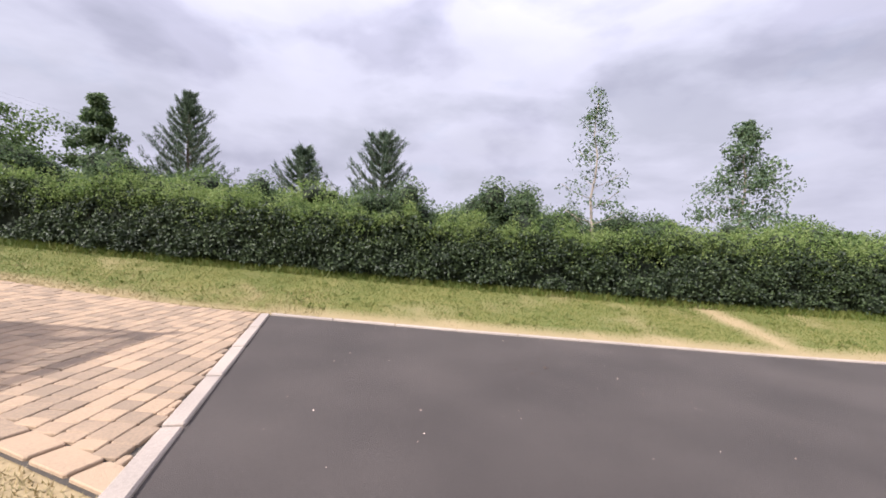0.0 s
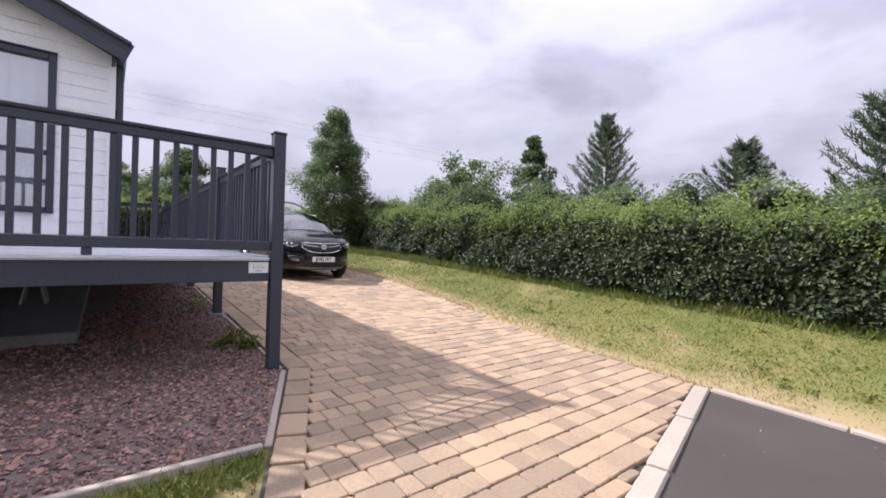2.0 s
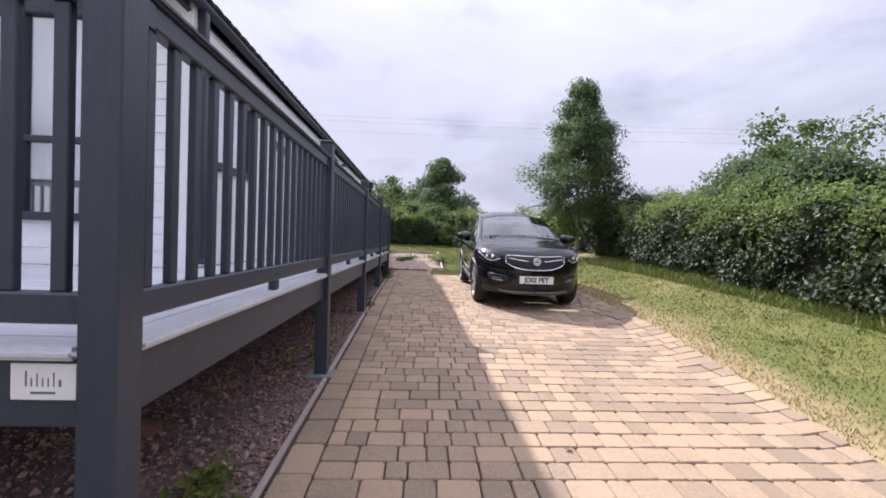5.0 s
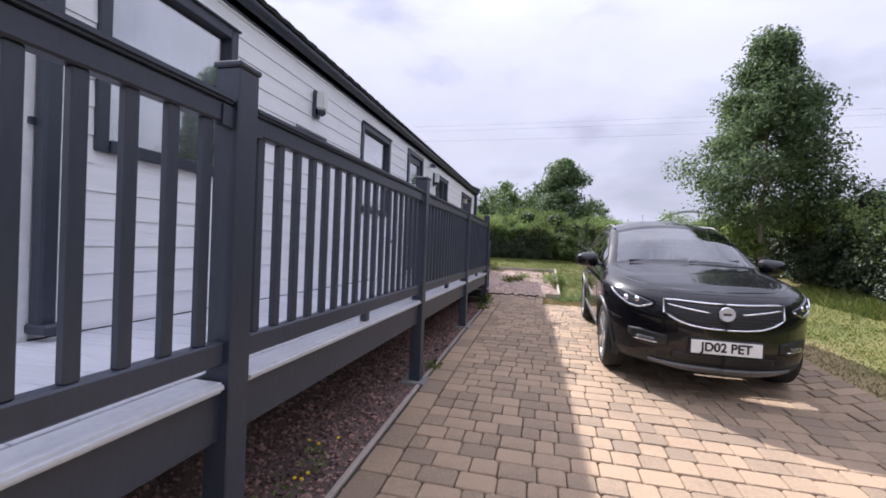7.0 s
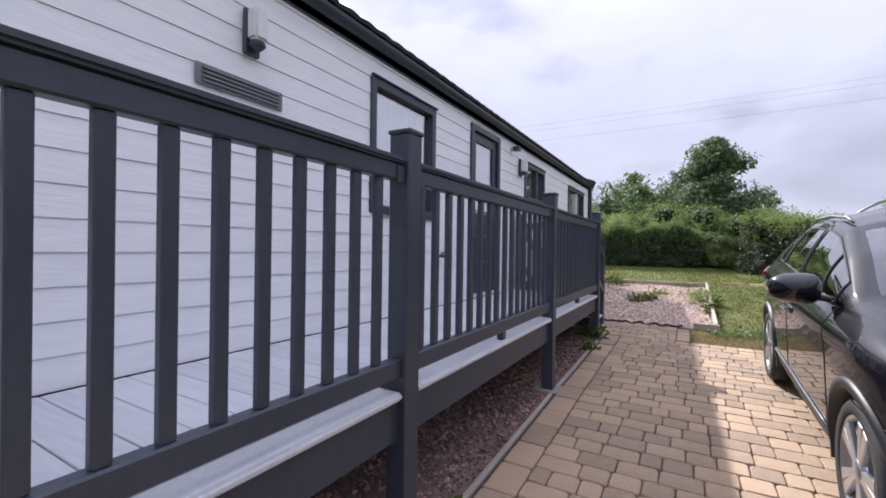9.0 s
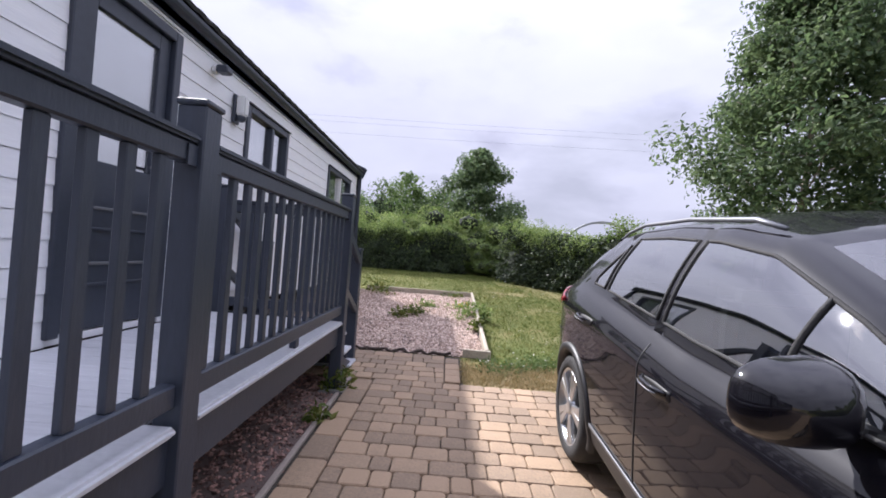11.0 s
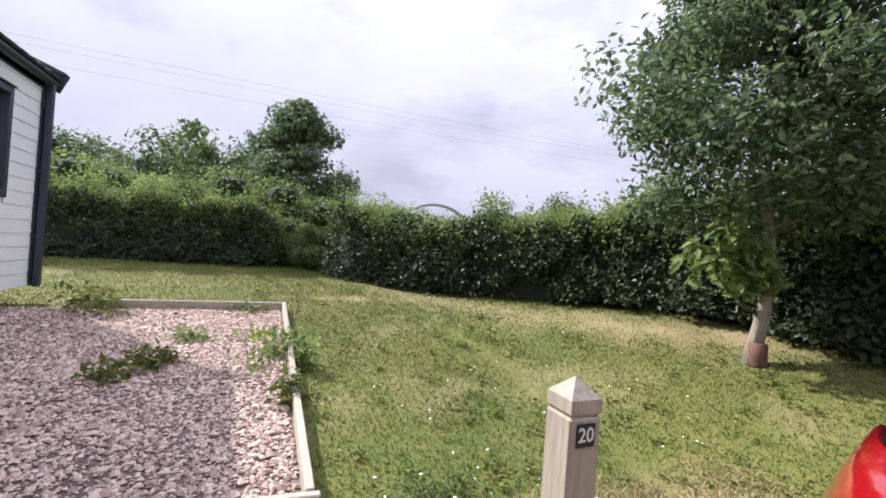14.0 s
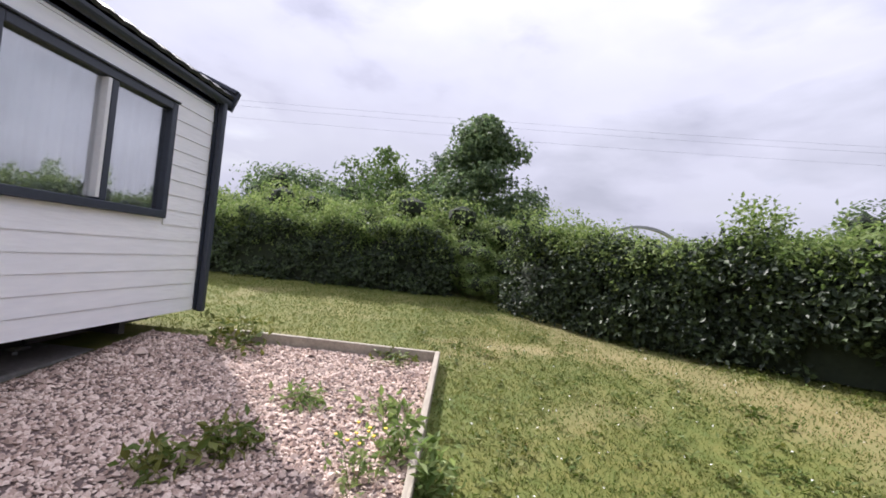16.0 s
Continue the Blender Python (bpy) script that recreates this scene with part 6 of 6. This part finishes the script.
def turf(name, n, area, tall, mat, label, want):
    r = np.random.default_rng(n)
    x, y = r.uniform(area[0], area[1], n), r.uniform(area[2], area[3], n)
    ok = on_grass(x, y)
    x, y = x[ok], y[ok]
    d = dryness(x, y)
    ok = want(d, r.uniform(0, 1, len(d)))
    x, y = x[ok], y[ok]
    n = len(x)
    a = r.uniform(0, 6.283, n)
    h = tall * r.uniform(0.5, 1.5, n)
    w = 0.0045 + 0.06 * h * 0.5
    lean = r.normal(0, 0.55, (n, 2)) * h[:, None]
    z = level(x, y) - 0.004
    b = np.stack([np.cos(a) * w, np.sin(a) * w], -1)
    V = np.stack([np.stack([x - b[:, 0], y - b[:, 1], z], -1), np.stack([x + b[:, 0], y + b[:, 1], z], -1), np.stack([x + lean[:, 0], y + lean[:, 1], z + h], -1)], 1)
    return tagged(quick(name, V.reshape(-1, 3), np.arange(3 * n).reshape(-1, 3), mat), label, "grass", kind="stuff")


green = lambda d, u: u > d * 1.25
dry = lambda d, u: u < d * 0.9
turf("grass", 170000, (1.0, 6.2, 9.7, 18.2), 0.021, GRASSL, "short mown green lawn grass", green)
turf("grass", 50000, (-3.5, 1.0, 14.2, 18.2), 0.022, GRASSL, "short mown green lawn grass", green)
turf("grass", 170000, (3.0, 5.7, -15, 9.7), 0.023, GRASSL, "mown green verge grass", green)
turf("grass", 60000, (-4.0, -0.2, -3.6, -1.2), 0.05, GRASSL, "rough green grass patch beside the drive", green)
turf("dry_grass", 145000, (0.9, 6.2, -15, 17), 0.022, STRAW, "scorched straw-coloured grass along the edges", dry)
turf("dry_grass", 22000, (-4.0, -0.2, -3.6, -1.2), 0.03, STRAW, "scorched straw-coloured grass beside the drive", dry)
turf("dry_grass", 26000, (0.95, 4.0, 9.55, 10.5), 0.035, STRAW, "scorched straw-coloured grass at the drive's end", lambda d, u: u < d)
turf("dry_grass", 40000, (3.0, 4.4, -3, 9.7), 0.03, STRAW, "scorched straw-coloured fringe beside the pavers", dry)
turf("long_grass", 19000, (5.2, 5.75, -15, 10), 0.12, GRASSL, "longer grass along the hedge's foot", lambda d, u: u > 0.1)


def weed(name, x, y, w, h, n, mat, leaf, seed, label, flowers=0, fmat=None, z=None):
    r = np.random.default_rng(seed)
    global rng
    rng = r
    g = lv(x, y) + 0.01 if z is None else z
    t = thing(name, x, y, g, label, "weed", "weeds")
    P = np.stack([x + r.normal(0, w / 2, n), y + r.normal(0, w / 2, n), g + h * r.uniform(0.05, 1, n) ** 1.3], -1)
    leaf_cloud("leaves", P, np.tile((0, 0, 1.0), (n, 1)), leaf, mat, t, 0.45, 0.8)
    bm = bmesh.new()
    for q in range(max(5, n // 14)):
        p = P[q]
        tube(bm, [(x + (p[0] - x) * 0.4, y + (p[1] - y) * 0.4, g - 0.01), tuple(p)], [0.003, 0.0015], 4, False)
    part("stalk", bm, mat, t)
    for q in range(flowers):
        p = P[r.integers(0, n)]
        bm = bmesh.new()
        lathe(bm, [(0.0, 0.003), (0.004, 0.009), (0.010, 0.010), (0.012, 0.0005)], "Z", 8, (p[0] + r.normal(0, 0.03), p[1] + r.normal(0, 0.03), g + h * r.uniform(0.8, 1.15)))
        part("flower", bm, fmat, t)
    return t


for q, (x, y, w, h, n) in enumerate(((0.35, 12.45, 0.20, 0.13, 160), (0.55, 13.1, 0.16, 0.09, 90), (0.15, 12.2, 0.14, 0.12, 90), (1.27, 12.6, 0.11, 0.24, 110), (1.32, 11.7, 0.10, 0.22, 100), (1.47, 12.3, 0.10, 0.24, 120), (-0.45, 14.0, 0.28, 0.25, 260), (1.15, 13.1, 0.2, 0.06, 80), (1.0, 14.1, 0.22, 0.08, 110))):
    weed("weed", x, y, w, h, n, TOPL if q % 2 else GRASSL, 0.075, 60 + q, "green weed tuft growing in the gravel")
weed("weed", 1.12, 12.3, 0.16, 0.25, 120, TOPL, 0.05, 80, "yellow-flowered weed by the timber edging", 9, YELLOWF)
for q, (x, y) in enumerate(((-0.15, 3.05), (-0.22, 2.85), (-0.32, 2.65), (-0.2, 3.35))):
    weed("weed", x, y, 0.09, 0.16, 40, TOPL, 0.035, 90 + q, "small yellow-flowered weed in the red gravel", 3, YELLOWF)
for q, (x, y, w, h, n) in enumerate(((-0.04, 9.25, 0.14, 0.20, 190), (-0.1, 0.75, 0.10, 0.14, 120), (0.0, 8.6, 0.08, 0.10, 70), (0.02, 5.2, 0.05, 0.05, 40), (-0.25, 0.95, 0.12, 0.12, 90))):
    weed("weed", x, y, w, h, n, GRASSL, 0.07, 100 + q, "grassy weed tuft at the foot of the deck")
for q, (x, y) in enumerate(((1.75, 10.35), (1.45, 10.2), (2.0, 10.5))):
    weed("weed", x, y, 0.26, 0.09, 300, BUSHL, 0.035, 110 + q, "low clover patch with white flower heads", 3, WHITEF)
r_ = np.random.default_rng(3)
fx, fy = r_.uniform(1.5, 5.2, 300), r_.uniform(10.2, 15.5, 300)
P = np.stack([fx, fy, level(fx, fy) + 0.05], -1)
rng = r_
tagged(leaf_cloud("clover_flowers", P, np.tile((0, 0, 1.0), (300, 1)), 0.016, WHITEF, None, 0.9, 0.5), "tiny white clover flowers dotted over the lawn", "clover", kind="stuff")
def lawn_tufts(name, n, area, seed, label, mat):
    """Flat rosettes of broader leaves that stand out of the mown grass."""
    global rng
    rng = r = np.random.default_rng(seed)
    x, y = r.uniform(area[0], area[1], n), r.uniform(area[2], area[3], n)
    ok = on_grass(x, y)
    x, y = x[ok], y[ok]
    ok = dryness(x, y) < 0.35
    x, y = x[ok], y[ok]
    w = np.repeat(np.arange(len(x)), 16)
    spread = r.uniform(0.02, 0.075, len(x))[w]
    px_, py_ = x[w] + r.normal(0, 1, len(w)) * spread, y[w] + r.normal(0, 1, len(w)) * spread
    P = np.stack([px_, py_, level(px_, py_) + r.uniform(0.006, 0.045, len(w))], -1)
    tagged(leaf_cloud(name, P, np.tile((0, 0, 1.2), (len(w), 1)), 0.040, mat, None, 0.5, 0.7), label, "weeds", kind="stuff")


lawn_tufts("lawn_weeds", 600, (1.0, 6.0, 9.7, 17.5), 72, "pale clover tufts scattered through the lawn", GRASSL)
lawn_tufts("verge_weeds", 450, (3.1, 5.6, -12.0, 9.7), 73, "green weed tufts scattered through the verge", GRASSL)
# loose chippings and a few leaves on the hard ground
pebbles("chippings", 700, (-2.5, 3.0, -7.5, -2.6), 0.0045, GRAVP, "pale chippings scattered on the asphalt", lambda x, y: y < -2.45 + 0.235 * (x - 3.05))
pebbles("chippings", 500, (0.02, 0.16, -0.1, 9.4), 0.006, GRAVR, "small stones strayed on to the paving")
for q, (x, y) in enumerate(((1.62, 1.3), (1.9, 3.1), (0.9, 0.3))):
    t = leaf_cloud("fallen_leaf", np.array([(x, y, lv(x, y) + 0.042)]), np.array([(0, 0, 3.0)]), 0.07, BARK, None, 0.7, 0.3)
    tagged(t, "single curled brown leaf lying on the pavers", "leaf", "fallen leaves")
pebbles("asphalt_debris", 40, (1.2, 1.9, -6.0, -5.4), 0.012, SOIL, "dark crumbs of dirt on the asphalt")

# ---------- pavers ----------
drive = thing("driveway", 1.5, 3.5, lv(1.5, 3.5), "buff tumbled block paving in straight courses", "block paving", kind="structure")
PR = random.Random(9)
KINDS = (0.115, 0.155, 0.215)
ROW = 0.158


def paver_mesh(w, d, cut=0.012):
    """A tumbled block with rounded-off corners and a worn top edge."""
    V, F = [], []
    for z, e in ((-0.004, 0.0), (0.023, 0.0), (0.030, 0.0055)):
        a, b = w / 2 - e, d / 2 - e
        V += [(-a + cut, -b, z), (a - cut, -b, z), (a, -b + cut, z), (a, b - cut, z), (a - cut, b, z), (-a + cut, b, z), (-a, b - cut, z), (-a, -b + cut, z)]
    for o in (0, 8):
        for k in range(8):
            F.append((o + k, o + (k + 1) % 8, o + 8 + (k + 1) % 8, o + 8 + k))
    F += [(16, 17, 18, 23), (23, 18, 19, 22), (22, 19, 20, 21)]
    return np.array(V), np.array(F)


laid = []
y = -3.308
while y < 10.50:
    left = drive_left(y) + 0.222 if y < 9.6 else -1.15
    right = drive_right(y) - 0.01 if y < 9.55 else 0.89
    x = left
    while x < right - 0.05:
        w = PR.choices(KINDS, (2, 5, 4))[0] if x > left else PR.choice((0.10, 0.14, 0.19, 0.235))
        w = w if right - x - w > 0.07 or right - x > 0.30 else right - x
        w = min(w, right - x)
        cx = x + w / 2
        y0, y1 = max(y - ROW / 2 + 0.005, road_edge(cx) + 0.075), y + ROW / 2 - 0.005
        if y1 - y0 > 0.024:
            laid.append((cx, (y0 + y1) / 2, w, ROW - 0.006 if y1 - y0 > ROW - 0.011 else y1 - y0, 0.0))
        x += w + 0.0055
    y += ROW
# lengthwise border courses
y = -3.282
while y < 9.5:
    yc = y + 0.145
    laid.append((drive_left(yc) + 0.122, yc, 0.182, 0.282, math.atan(-0.40) if yc < -0.1 else 0.0))
    y += 0.291
y = 9.62
while y < 10.4:
    laid.append((0.975, y + 0.1, 0.150, 0.195, 0.0))
    y += 0.206
near = [p for p in laid if p[4] == 0 and p[2] in KINDS and p[3] == ROW - 0.006 and 0.15 < p[0] < 1.55 and 2.9 < p[1] < 8.6][:300]
nearset = set(near)
V, F, off = [], [], 0
shared = {}
for p in laid:
    cx, cy, w, d, rot = p
    jit = (PR.uniform(-0.0028, 0.0028), PR.uniform(-0.007, 0.007), PR.uniform(-0.007, 0.007), PR.uniform(-0.02, 0.02))
    slope = (lv(cx, cy + 0.2) - lv(cx, cy - 0.2)) / 0.4
    tilt = (lv(cx + 0.2, cy) - lv(cx - 0.2, cy)) / 0.4
    m = Matrix.Translation((cx, cy, lv(cx, cy) + jit[0])) @ Matrix.Rotation(math.atan(slope) + jit[1], 4, "X") @ Matrix.Rotation(-math.atan(tilt) + jit[2], 4, "Y") @ Matrix.Rotation(rot + jit[3], 4, "Z")
    if p in nearset:
        if w not in shared:
            v, f = paver_mesh(w, d)
            me = bpy.data.meshes.new("paver")
            me.from_pydata(v.tolist(), [], f.tolist())
            me.materials.append(PAVER)
            shared[w] = me
        ob = hang(new("paver", shared[w]), drive)
        ob.matrix_basis = m
        continue
    v, f = paver_mesh(w + PR.uniform(-0.004, 0.003), d + PR.uniform(-0.004, 0.002))
    M = np.array(m)
    V.append(v @ M[:3, :3].T + M[:3, 3])
    F.append(f + off)
    off += len(v)
rest = quick("paving_courses", np.concatenate(V), np.concatenate(F), PAVER, drive)
tagged(rest, "buff tumbled paver courses", kind="stuff")
